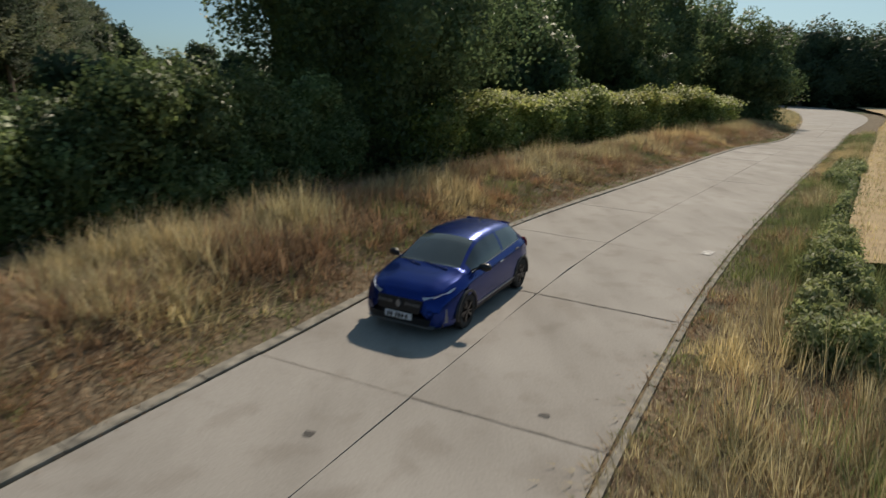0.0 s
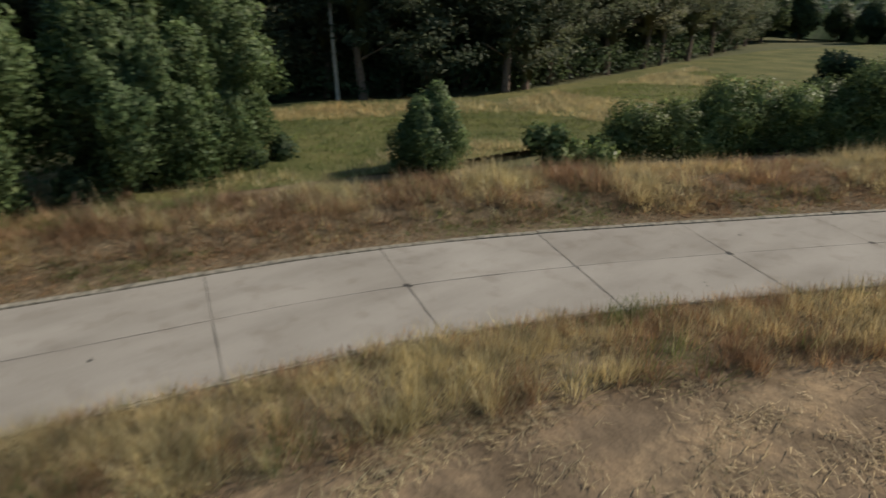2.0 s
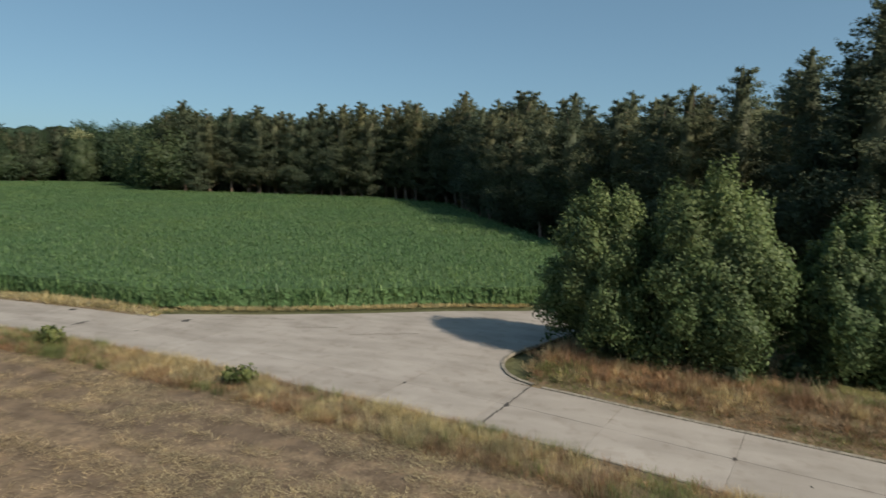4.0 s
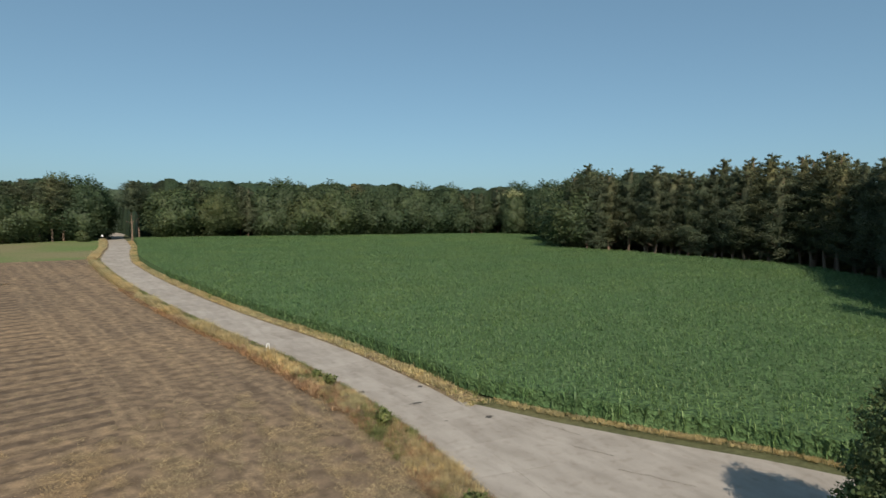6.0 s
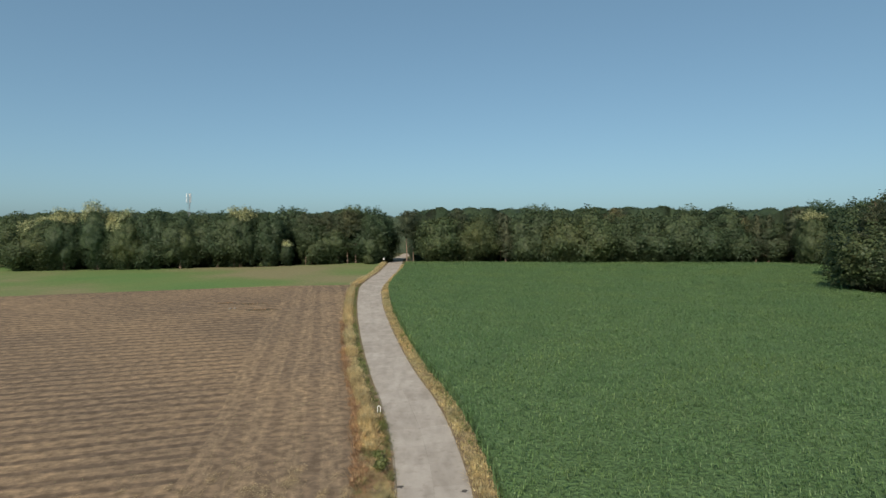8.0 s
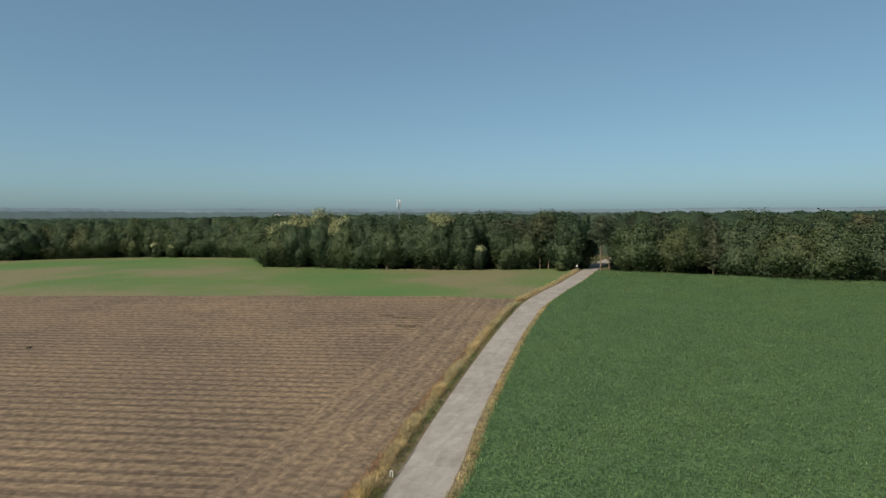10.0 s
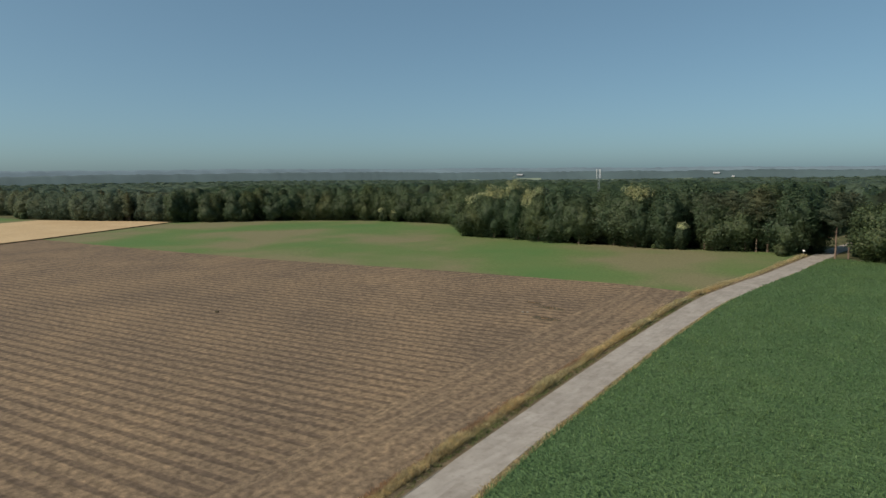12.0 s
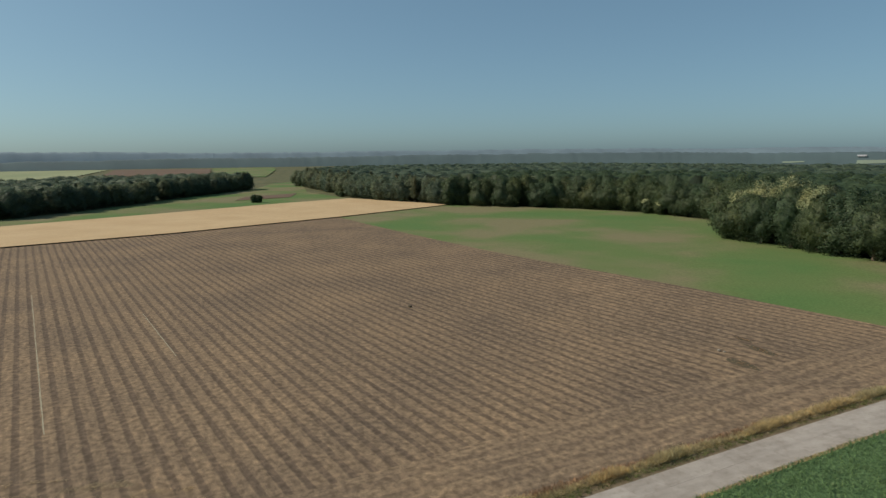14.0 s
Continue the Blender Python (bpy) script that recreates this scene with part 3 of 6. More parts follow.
def spot(x, y, turn=0.0, grow=1.0):
    return pose(x, y, float(land(x, y)), 0, 0, turn) @ Matrix.Scale(grow, 4)


def put(ob, x, y, turn=0.0, grow=1.0):
    ob.matrix_basis = spot(x, y, turn, grow)
    return ob


def again(ob, x, y, turn, grow):
    c = copy_thing(ob, Matrix.Identity(4))
    c.matrix_basis = spot(x, y, turn, grow)
    return c


# the group of three at the junction
for seed, x, y, h, w in ((11, -24.2, -25.4, 9.3, 8.0), (12, -22.8, -20.0, 10.3, 9.2), (13, -25.4, -9.6, 10.3, 7.0), (14, -23.9, -13.2, 8.2, 7.2)):
    put(broad_tree(seed, h, w, M_LEAF, "leafy green deciduous tree with sunlit foliage by the junction", 0.1, 52000, 0.0, shape=2.2, point=0.42, bulge=(84, 420, 1.36), loose=0.12), x, y)

# the dark tree in the hedge and those behind the pale hedge
put(broad_tree(15, 14.5, 12.5, M_SHADELEAF, "large dark spreading tree growing out of the hedge", 0.115, 60000, 0.0, bulge=(56, 420, 1.3), loose=0.13), -2.6, 32)
for seed, x, y, h, w, mat in ((16, 4.2, 52, 18, 13, M_SHADELEAF), (17, 17, 64, 17.5, 13, M_SHADELEAF), (18, 28, 75, 17, 12, M_SHADELEAF), (19, 38, 83, 15, 11, M_SHADELEAF), (20, 38.5, 72.5, 11.2, 9, M_LEAF), (40, 8.2, 48, 7.5, 7, M_SHADELEAF), (41, 21, 62, 7.2, 7, M_SHADELEAF)):
    put(broad_tree(seed, h, w, mat, "tall dark green tree behind the pale hedge", 0.19, 19000, 0.0, point=0.15, bulge=(46, 320, 1.35), loose=0.13), x, y)
lone = put(broad_tree(42, 12.5, 9, M_LEAFDARK, "round dark tree far across the meadow", 0.4, 3500, 0.1), -62, 182)
for x, y, s in ((-57, 112, 0.98), (-55, 124, 0.78), (-50, 130, 0.6), (-66, 142, 1.1), (-43, 127, 0.62), (-36, 126, 0.7), (-28, 131, 0.66), (-20, 138, 0.75), (-12, 146, 0.7), (-74, 141, 0.8)):
    again(lone, x, y, x * 31 % 360, s)

def dead_pine(x, y):
    t = thing("dead_pine", "bare pale trunk of a dead leaning pine", "tree", (x, y, float(land(x, y))))
    bm = bmesh.new()
    p, q, r = Vector((0, 0, -0.2)), Vector((-0.9, 0.3, 6.5)), Vector((-2.0, 0.9, 13.0))
    limb(bm, p, q, 0.17, 0.13)
    limb(bm, q, r, 0.13, 0.04)
    for k, h in enumerate((0.35, 0.5, 0.6, 0.7, 0.8, 0.9)):
        a = p.lerp(r, h)
        limb(bm, a, a + Vector((math.cos(k * 2.2), math.sin(k * 2.2), 0.3)) * (1.5 - h), 0.03, 0.01, 5)
    part("trunk", bm, plain("bleached_wood", (0.42, 0.37, 0.31), 0.9, 0, 5, 0.25), t, "bleached bare wood")


dead_pine(-40.6, 5.6)

# the pine wood and the other woods: a few kinds of tree, repeated
PINE_LABEL, WOOD_LABEL = "tall dark green pine at the wood's edge", "dark green broadleaved woodland tree"
KINDS = [pine_tree(21, 21, 9.4, PINE_LABEL, bare=0.14), pine_tree(22, 23, 8.8, PINE_LABEL, bare=0.16), pine_tree(23, 19, 9.8, PINE_LABEL, bare=0.08),
         broad_tree(24, 19, 19, M_LEAFDARK, WOOD_LABEL, 0.34, 9000, 0.0, bulge=(26, 190), loose=0.1), broad_tree(25, 17, 17, M_LEAFDARK, WOOD_LABEL, 0.34, 9000, 0.0, bulge=(34, 210), loose=0.1), broad_tree(26, 21, 16, M_LEAFDARK, WOOD_LABEL, 0.34, 9000, 0.0, point=0.2, bulge=(30, 200), loose=0.1),
         pine_tree(39, 20, 8.5, "tall pine with a high crown over a bare trunk", bare=0.5, branches=60),
         broad_tree(51, 19, 18, M_HAZEDLEAF, "woodland tree far across the fields", 0.45, 5000, 0.0, bulge=(28, 190), loose=0.1), broad_tree(52, 20, 15, M_HAZEDLEAF, "woodland tree far across the fields", 0.45, 5000, 0.0, point=0.2, bulge=(32, 190), loose=0.1)]
USED = set()


def planted(kind, x, y, turn, grow, group):
    if kind in USED:
        ob = again(kind, x, y, turn, grow)
    else:
        ob = put(kind, x, y, turn, grow)
        USED.add(kind)
    return tagged(ob, group=group)


def wood_edge(line, depth, gap, mix, grow, group, seed):
    """Rows of trees back from a line; the wood lies on the line's left."""
    rng = np.random.default_rng(seed)
    for row in range(depth):
        for q in offset(spline(line, gap), row * gap * 0.95 + 1.5):
            k = mix[rng.integers(len(mix))]
            x, y = q + rng.normal(size=2) * gap * 0.22
            tall = np.interp(x, [-145, -128, -98, -62, -52, -45, -40], [1.19, 1.12, 0.92, 0.88, 0.9, 1.02, 1.1]) if group == "pine wood" else grow
            planted(KINDS[k], x, y, rng.random() * 360, tall * (0.9 + 0.2 * rng.random()), group)


WOOD_WEST = [(-72, 150), (-58, 110), (-48, 80), (-41, 50), (-37, 28), (-37, 15), (-42, 3), (-44, -6), (-52, -10), (-64, -23), (-98, -50), (-128, -66), (-145, -90), (-149, -145), (-144, -168)]
WOOD_SOUTHWEST = [(-149, -172), (-190, -216), (-208, -228), (-208, -280), (-150, -294), (-97, -296), (-73, -302), (-24, -311)]
WOOD_SOUTH = [(-9, -325), (10, -323), (38, -316), (98, -311), (150, -316), (168, -328), (205, -370), (290, -374), (368, -347), (445, -275)]
wood_edge(WOOD_WEST[::-1], 3, 5.1, [0, 1, 2, 1], 1.0, "pine wood", 31)
wood_edge(WOOD_SOUTHWEST[::-1], 2, 11.0, [3, 4, 5, 3, 4, 0, 6], 1.27, "wood behind the maize", 32)
wood_edge(WOOD_SOUTH[::-1], 2, 12.0, [3, 4, 5, 3, 5], 1.2, "wood behind the crop", 33)
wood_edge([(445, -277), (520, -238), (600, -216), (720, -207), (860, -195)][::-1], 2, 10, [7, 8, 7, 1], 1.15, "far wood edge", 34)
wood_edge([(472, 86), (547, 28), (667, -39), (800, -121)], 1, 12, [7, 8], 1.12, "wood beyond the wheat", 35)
wood_edge([(92, 180), (104, 160), (118, 150), (150, 146), (200, 150)], 2, 9, [3, 4, 5], 1.0, "wood beyond the bend", 36)
for seed, x, y, h, w, top in ((27, 148, -312, 24.5, 18, 22), (28, 137, -309, 26, 18, 12), (43, 122, -310, 30, 20, 20), (29, 57, -311, 28, 18, 18), (30, -182, -210, 24.5, 16, 26), (31, -203, -271, 24, 15, 12),
                              (37, 35.5, -311.5, 12, 6.5, 20), (38, 108, -308.5, 26, 19, 14), (44, 290, -369, 10, 8, 20), (45, 276, -369, 9, 8, 8), (46, 84, -307.5, 24, 19, 0)):
    put(broad_tree(seed, h, w, M_LEAFDARK, "woodland tree crowned with pale yellow-green blossom" if top else "large round dark woodland tree", 0.3, 8000, 0.0, shape=2.3, bulge=(36, 240), loose=0.1, blossom=top * 55), x, y)
for x, y, s in ((3, -321, 1.12), (7, -319.5, 1.18), (11.5, -320, 1.1), (17, -318.5, 1.15), (22, -317, 1.1), (27, -316, 1.12)):
    planted(KINDS[6], x, y, x * 47 % 360, s * 1.15, "wood behind the crop")

# ---- maize ----
MAIZE_EDGE = np.vstack([[(-58, -22), (-38, -31), (-36, -33), (-34, -38.5), (-30.6, -44.5), (-27.3, -51), (-25.2, -56.5)], offset(near(WEST, -60, -300), -2.3)[::5],
                        [(-22.6, -303), (-73, -297), (-147, -290), (-203, -276), (-201, -226), (-186, -214), (-141, -172), (-145, -145), (-142, -91), (-127, -68), (-99, -53), (-62, -31)]])
M_MAIZEBASE = soil_like("maize_understorey", [(0.3, (0.07, 0.128, 0.052)), (0.7, (0.092, 0.158, 0.066))], [(0.3, (0.6, 0.6, 0.6)), (0.7, (1.25, 1.25, 1.25))], 0.15, 2.2, 1.0, 0.5)
maize = setting("maize_field", sheet("maize_field", MAIZE_EDGE, 9, 1.45, M_MAIZEBASE), "dense dark green maize field", "field")
rim = np.vstack([MAIZE_EDGE, MAIZE_EDGE[:1]])
rim = np.vstack([np.linspace(a, b, max(2, int(np.linalg.norm(b - a) / 3)), endpoint=False) for a, b in zip(rim, rim[1:])])
rz = land(rim[:, 0], rim[:, 1])
rv = np.vstack([np.c_[rim, rz], np.c_[rim, rz + 1.45]])
k = len(rim)
part("field_side", mesh_of("field_side", rv, [[i, (i + 1) % k, k + (i + 1) % k, k + i] for i in range(k)], M_MAIZEBASE), None, maize)


def blades(rng, base, length, width, lean, heading=None, curl=0.5, segs=2):
    """Bent leaves or grass blades that rise from base points: two triangles and a tip for segs=2, one triangle for segs=1."""
    n = len(base)
    a = rng.random(n) * 6.283 if heading is None else heading + rng.normal(size=n) * 0.5
    out = np.c_[np.cos(a), np.sin(a), np.zeros(n)]
    side = np.c_[-np.sin(a), np.cos(a), np.zeros(n)] * (width / 2)[:, None]
    up = np.array([0, 0, 1.0])
    if segs == 1:
        tip = base + out * (length * lean)[:, None] + up * (length * np.sqrt(np.clip(1 - lean**2, 0.05, 1)))[:, None]
        v = np.stack([base - side, base + side, tip], 1).reshape(-1, 3)
        return v, np.arange(n)[:, None] * 3 + [0, 1, 2]
    mid = base + out * (length * lean * 0.5)[:, None] + up * (length * 0.62)[:, None]
    tip = mid + out * (length * (0.3 + lean * 0.5))[:, None] + up * (length * (0.38 - curl * lean))[:, None]
    v = np.stack([base - side * 0.7, base + side * 0.7, mid + side, mid - side, tip], 1).reshape(-1, 5, 3).reshape(-1, 3)
    i = np.arange(n)[:, None] * 5
    return v, np.vstack([i + [0, 1, 2], i + [0, 2, 3], i + [3, 2, 4]])


def scatter(rng, poly, n):
    poly = np.array(poly)
    lo, hi = poly.min(0), poly.max(0)
    out = []
    while sum(len(o) for o in out) < n:
        p = lo + rng.random((n, 2)) * (hi - lo)
        out.append(p[inside(p, poly)])
    return np.vstack(out)[:n]


def maize_leaves(name, points, per, size, seed):
    rng = np.random.default_rng(seed)
    p = np.repeat(points, per, axis=0)
    n = len(p)
    h = land(p[:, 0], p[:, 1]) + 1.25 + 0.55 * rng.random(n)
    base = np.c_[p + rng.normal(size=(n, 2)) * 0.08, h]
    v, f = blades(rng, base, size * (0.6 + 0.6 * rng.random(n)), size * (0.11 + 0.06 * rng.random(n)), 0.35 + 0.5 * rng.random(n), curl=0.6)
    return stuff(name, mesh_of(name, v, f[:, ::-1], M_MAIZE), "green maize plants with long arching leaves", "maize")


rng = np.random.default_rng(41)
maize_leaves("maize_plants", scatter(rng, MAIZE_EDGE, 150000), 3, 0.46, 42)
edge_pts = offset(spline(np.vstack([MAIZE_EDGE[:7], MAIZE_EDGE[7:30]]), 0.22), 0.0)
edge_pts = edge_pts + rng.normal(size=edge_pts.shape) * 0.25
lowv = np.repeat(edge_pts, 4, axis=0)
n = len(lowv)
v, f = blades(rng, np.c_[lowv, land(lowv[:, 0], lowv[:, 1]) + 1.3 * rng.random(n)], 0.6 + 0.5 * rng.random(n), 0.07 + 0.05 * rng.random(n), 0.2 + 0.5 * rng.random(n))
stuff("maize_row", mesh_of("maize_row", v, f, M_MAIZE), "outermost row of green maize plants beside the verge", "maize")


# ---- grass, weeds and straw ----
def tufts(name, spots, lift, per, spread, height, width, mat, label, seed, lean=0.35, segs=1, category="grass", tall=0.45, scale=1.0):
    """Tufts of blades round the given spots."""
    rng = np.random.default_rng(seed)
    p = np.repeat(spots, per, axis=0)
    n = len(p)
    off = rng.normal(size=(n, 2)) * spread * np.repeat(0.6 + 0.9 * rng.random(len(spots)), per)[:, None]
    q = p + off
    outward = np.arctan2(off[:, 1], off[:, 0])
    grow = np.repeat(0.55 + tall * 2 * rng.random(len(spots)), per) * (0.6 + 0.5 * rng.random(n))
    grow = grow * (np.repeat(scale, per) if np.ndim(scale) else scale)
    z = land(q[:, 0], q[:, 1]) + (np.repeat(lift, per) if np.ndim(lift) else lift) - 0.03
    v, f = blades(rng, np.c_[q, z], height * grow, width * (0.6 + 0.8 * rng.random(n)), np.clip(lean * (0.35 + 0.8 * np.hypot(off[:, 0], off[:, 1]) / (spread + 1e-6)) + 0.15 * rng.normal(size=n), 0.02, 0.95), outward, segs=segs)
    return stuff(name, mesh_of(name, v, f, mat), label, category)


def along(rng, line, lo, hi, n, sign):
    """Random spots in a band lo..hi beside a line; also how far out each one is."""
    i = rng.integers(0, len(line) - 1, n)
    d = lo + (hi - lo) * rng.random(n)
    t = np.gradient(line, axis=0)
    t /= np.linalg.norm(t, axis=1)[:, None]
    p = line[i] + t[i] * rng.random((n, 1)) + np.c_[-t[i, 1], t[i, 0]] * (sign * d)[:, None]
    return p, d


def mottled(p, scale, seed):
    """A smooth random value for each spot, about 0 to 1."""
    r = np.random.default_rng(seed)
    out = np.zeros(len(p))
    for k in range(7):
        w = r.normal(size=2) * scale
        out += np.sin(p @ w + r.random() * 6.283)
    return 0.5 + out / 5.3


bank = lambda d: np.interp(d, np.linspace(0, 6.6, 6), [-0.03, 0.05, 0.4, 0.5, 0.42, 0.3])
rng = np.random.default_rng(51)
wl = near(WEST, 64, -29)
p, d = along(rng, wl, 1.0, 6.2, 6200, -1)
tone = np.interp(d, [1.0, 1.8, 3.0, 4.2, 6.2], [0.40, 0.46, 0.54, 0.74, 0.7]) + 0.55 * (mottled(p, 0.75, 5) - 0.5) + 0.14 * rng.normal(size=len(p)) - 0.35 * sm((d - 3.2) / 1.5) * sm((-p[:, 1] - 7) / 3)
lift = bank(d)
for name, pick, mat, h, label, seed in (("golden_grass", tone > 0.66, M_GOLD, 0.72, "tall dry golden roadside grass", 61), ("rust_grass", (tone <= 0.66) & (tone > 0.26), M_RUST, 0.62, "dry rust-brown roadside grass", 62),
                                        ("green_weeds", tone <= 0.26, M_WEED, 0.45, "green weeds among dry grass", 63)):
    tufts(name, p[pick], lift[pick], 30, 0.2, h, 0.026, mat, label, seed, 0.62, scale=np.clip(0.5 + 0.8 * mottled(p[pick], 0.8, 9), 0.65, 1.3) * np.interp(d[pick], [1.0, 1.7, 2.8], [0.4, 0.8, 1.2]))
p, d = along(rng, wl, 0.3, 2.3, 6000, -1)
low = mottled(p, 0.5, 8) + 0.3 * rng.normal(size=len(p))
tufts("short_dry_grass", p[low > 0.38], bank(d[low > 0.38]), 12, 0.16, 0.22, 0.025, M_RUST, "short trampled dry grass at the kerb", 64, 0.7)
tufts("short_green_grass", p[low <= 0.38], bank(d[low <= 0.38]), 14, 0.14, 0.16, 0.03, M_WEED, "short green grass at the kerb", 65, 0.6)

p, d = along(rng, near(WEST, 116, 62), 0.6, 6.5, 1500, -1)
tufts("bend_grass", p, bank(d), 14, 0.25, 0.6, 0.05, M_GOLD, "dry golden grass on the bank at the bend", 94)

# east side: pale tall grass by the road, rust towards the stubble, green weeds between
el = near(EAST, 60, -84)
p, d = along(rng, el, 0.25, 3.3, 5400, 1)
keep = (p[:, 1] < 13) | (d < 2.3)
p, d = p[keep], d[keep]
banded = np.interp(d, [0.25, 0.7, 1.1, 1.6, 2.1, 3.3], [0.30, 0.40, 0.64, 0.60, 0.47, 0.46]) + 0.42 * (mottled(p, 0.8, 16) - 0.46) + 0.1 * rng.normal(size=len(p)) + 0.1 * sm((p[:, 1] + 14) / 4)
tone = mottled(p, 0.45, 15) + 0.22 * rng.normal(size=len(p)) + np.interp(d, [0.3, 1.0, 3.3], [-0.2, 0.22, -0.22]) + np.interp(p[:, 1], [-30, -6, 2, 4, 8.5, 11], [0.35, 0.35, 0.4, 0.62, 0.62, 0.12])
tone = np.where(p[:, 1] < 1, banded, tone)
for name, pick, mat, h, label, seed in (("pale_verge_grass", tone > 0.55, M_GOLD, 0.6, "pale golden tall grass on the field verge", 71), ("rust_verge_grass", (tone <= 0.55) & (tone > 0.32), M_RUST, 0.45, "rust-coloured dry grass on the field verge", 72),
                                        ("verge_weeds", tone <= 0.32, M_WEED, 0.55, "green weeds on the field verge", 73)):
    tufts(name, p[pick], 0.06, 42, 0.18, h, 0.016, mat, label, seed, 0.42, scale=np.where(p[pick][:, 1] > 2, np.interp(d[pick], [0.3, 0.9, 1.5], [0.3, 0.6, 1.15]), np.interp(d[pick], [0.2, 0.7], [0.5, 1.0])))
p, d = along(rng, near(EAST, 33, 9.5), 1.3, 2.9, 420, 1)
keep = (d > np.interp(mottled(p, 0.7, 19), [0.3, 0.7], [1.2, 2.2])) & (d < np.interp(p[:, 1], [12, 16], [2.9, 2.4]))
wp = p[keep]
wr = 0.2 + 0.2 * rng.random(len(wp))
stuff("leafy_weeds", lobes_mesh("leafy_weeds", rng, np.c_[wp, land(wp[:, 0], wp[:, 1]) + 0.2 + 0.35 * rng.random(len(wp))], wr, 230, 0.055, M_LEAFYWEED, 0.4, 1.25, coarse=True, slim=0.45), "leafy green weeds between verge and barley", "weeds")
p, d = along(rng, near(EAST, 60, -20), 0.08, 0.9, 2600, 1)
tone = mottled(p, 1.1, 21) - 0.25 * d
tufts("kerb_moss", p[tone > 0.3], 0.02, 12, 0.1, 0.09, 0.03, M_WEED, "low green growth along the kerb", 77, 0.8)
tufts("kerb_straw", p[tone <= 0.3], 0.02, 12, 0.16, 0.14, 0.02, M_RUST, "short mown brown grass beside the kerb", 78, 0.9)
# far verges
for name, line, lo, hi, n, sign, mat, h, label, seed in (
        ("verge_grass_far", near(EAST, -72, -222), 1.7, 2.9, 5200, 1, M_GOLD, 0.95, "tall dry golden grass beside the stubble", 81), ("verge_rust_far", near(EAST, -60, -150), 2.6, 3.8, 900, 1, M_RUST, 0.5, "rust-brown grass beside the stubble", 82),
        ("verge_weeds_far", near(EAST, -50, -222), 0.4, 1.8, 1500, 1, M_WEED, 0.3, "green weeds beside the stubble", 83), ("maize_verge_grass", near(WEST, -56, -306), 0.3, 2.1, 5200, -1, M_GOLD, 0.36, "short dry grass between road and maize", 84),
        ("maize_verge_weeds", near(WEST, -56, -306), 0.9, 2.3, 700, -1, M_WEED, 0.4, "green weeds between road and maize", 85), ("crop_verge_grass", near(EAST, -219, -318), 1.0, 3.0, 1800, 1, M_GOLD, 0.8, "dry straw-coloured grass beside the green crop", 86)):
    p, d = along(rng, line, lo, hi, n, sign)
    tufts(name, p, 0.06, 12, 0.22, h, 0.08, mat, label, seed, scale=np.clip(0.4 + 1.1 * mottled(p, 0.35, seed), 0.5, 1.3))
# side-road corner, under the trees and meadow
corner = scatter(rng, [(-18.6, -28.6), (-22, -29.6), (-27, -27), (-34, -23), (-30, -14), (-20, -12), (-16, -20)], 1100)
tufts("corner_grass", corner[::2], 0.2, 18, 0.16, 0.42, 0.03, M_RUST, "dry brown grass at the junction corner", 87)
tufts("corner_straw", corner[1::2], 0.2, 18, 0.16, 0.42, 0.03, M_GOLD, "dry golden grass at the junction corner", 93)
line = np.array([(-36, -31.8), (-33.6, -37.6), (-30.1, -43.8), (-26.8, -50.3), (-24.5, -56)])
p, d = along(rng, spline(line, 0.5), -0.3, 0.9, 700, -1)
tufts("maize_corner_grass", p, 0.02, 12, 0.15, 0.25, 0.04, M_GOLD, "dry pale grass strip between side road and maize", 88)
p = scatter(rng, [(-19, -4), (-21, -12), (-38, -10), (-37, 3), (-31, 14), (-32, 30), (-36, 50), (-14, 30), (-18, 8)], 4200)
tone = mottled(p, 0.22, 33) + np.interp(p[:, 0], [-34, -26, -18], [0.3, -0.25, 0.1])
tufts("meadow_grass", p[tone <= 0.45], 0.3, 10, 0.22, 0.3, 0.04, M_WEED, "uncut green meadow grass", 89)
tufts("meadow_dry_grass", p[tone > 0.45], 0.3, 12, 0.2, 0.5, 0.04, M_GOLD, "dry straw-coloured meadow grass", 90)
p = scatter(rng, [tuple(q) for q in offset(near(EAST, 108, 14), 2.45)[::-6]] + [(104, 118), (64, 70), (40, 30), (26, 10)], 9500)
tufts("barley_ears", p, 0.45, 9, 0.16, 0.4, 0.035, M_GOLD, "ripe golden barley stalks", 91, 0.3, tall=0.15)

# straw on the headland
rng = np.random.default_rng(55)
p = scatter(rng, np.vstack([offset(near(EAST, 9, -70), 3.2)[::6], [(6, -70), (16, -58), (24, -30), (24, 4)]]), 420000)
t = np.array([math.cos(radians(80)), math.sin(radians(80))])
across = p @ np.array([-t[1], t[0]])
heap = mottled(np.c_[across * 2.6, (p @ t) * 0.35], 1.0, 44) * 0.6 + mottled(p, 2.6, 45) * 0.55
rim_x = np.interp(p[:, 1], [-70, -58, -30, 4], [6, 16, 24, 24])
heap -= 0.22 * sm((p[:, 1] + 26) / 14)
heap -= 0.5 * sm(1 - (rim_x - p[:, 0]) / 9) + 0.4 * sm(1 - (p[:, 1] + 70) / 14)
p = p[heap + 0.2 * rng.normal(size=len(heap)) > 0.58]
n = len(p)
base = np.c_[p, land(p[:, 0], p[:, 1]) + 0.02 + 0.05 * rng.random(n)]
v, f = blades(rng, base, 0.14 + 0.24 * rng.random(n), 0.013 + 0.014 * rng.random(n), 0.93 + 0.09 * rng.random(n), segs=1)
stuff("straw_litter", mesh_of("straw_litter", v, f, leafy("straw", (0.27, 0.205, 0.12), (0.44, 0.35, 0.21), (0.57, 0.47, 0.30), 0.15)), "cut straw lying on stubble soil", "straw")
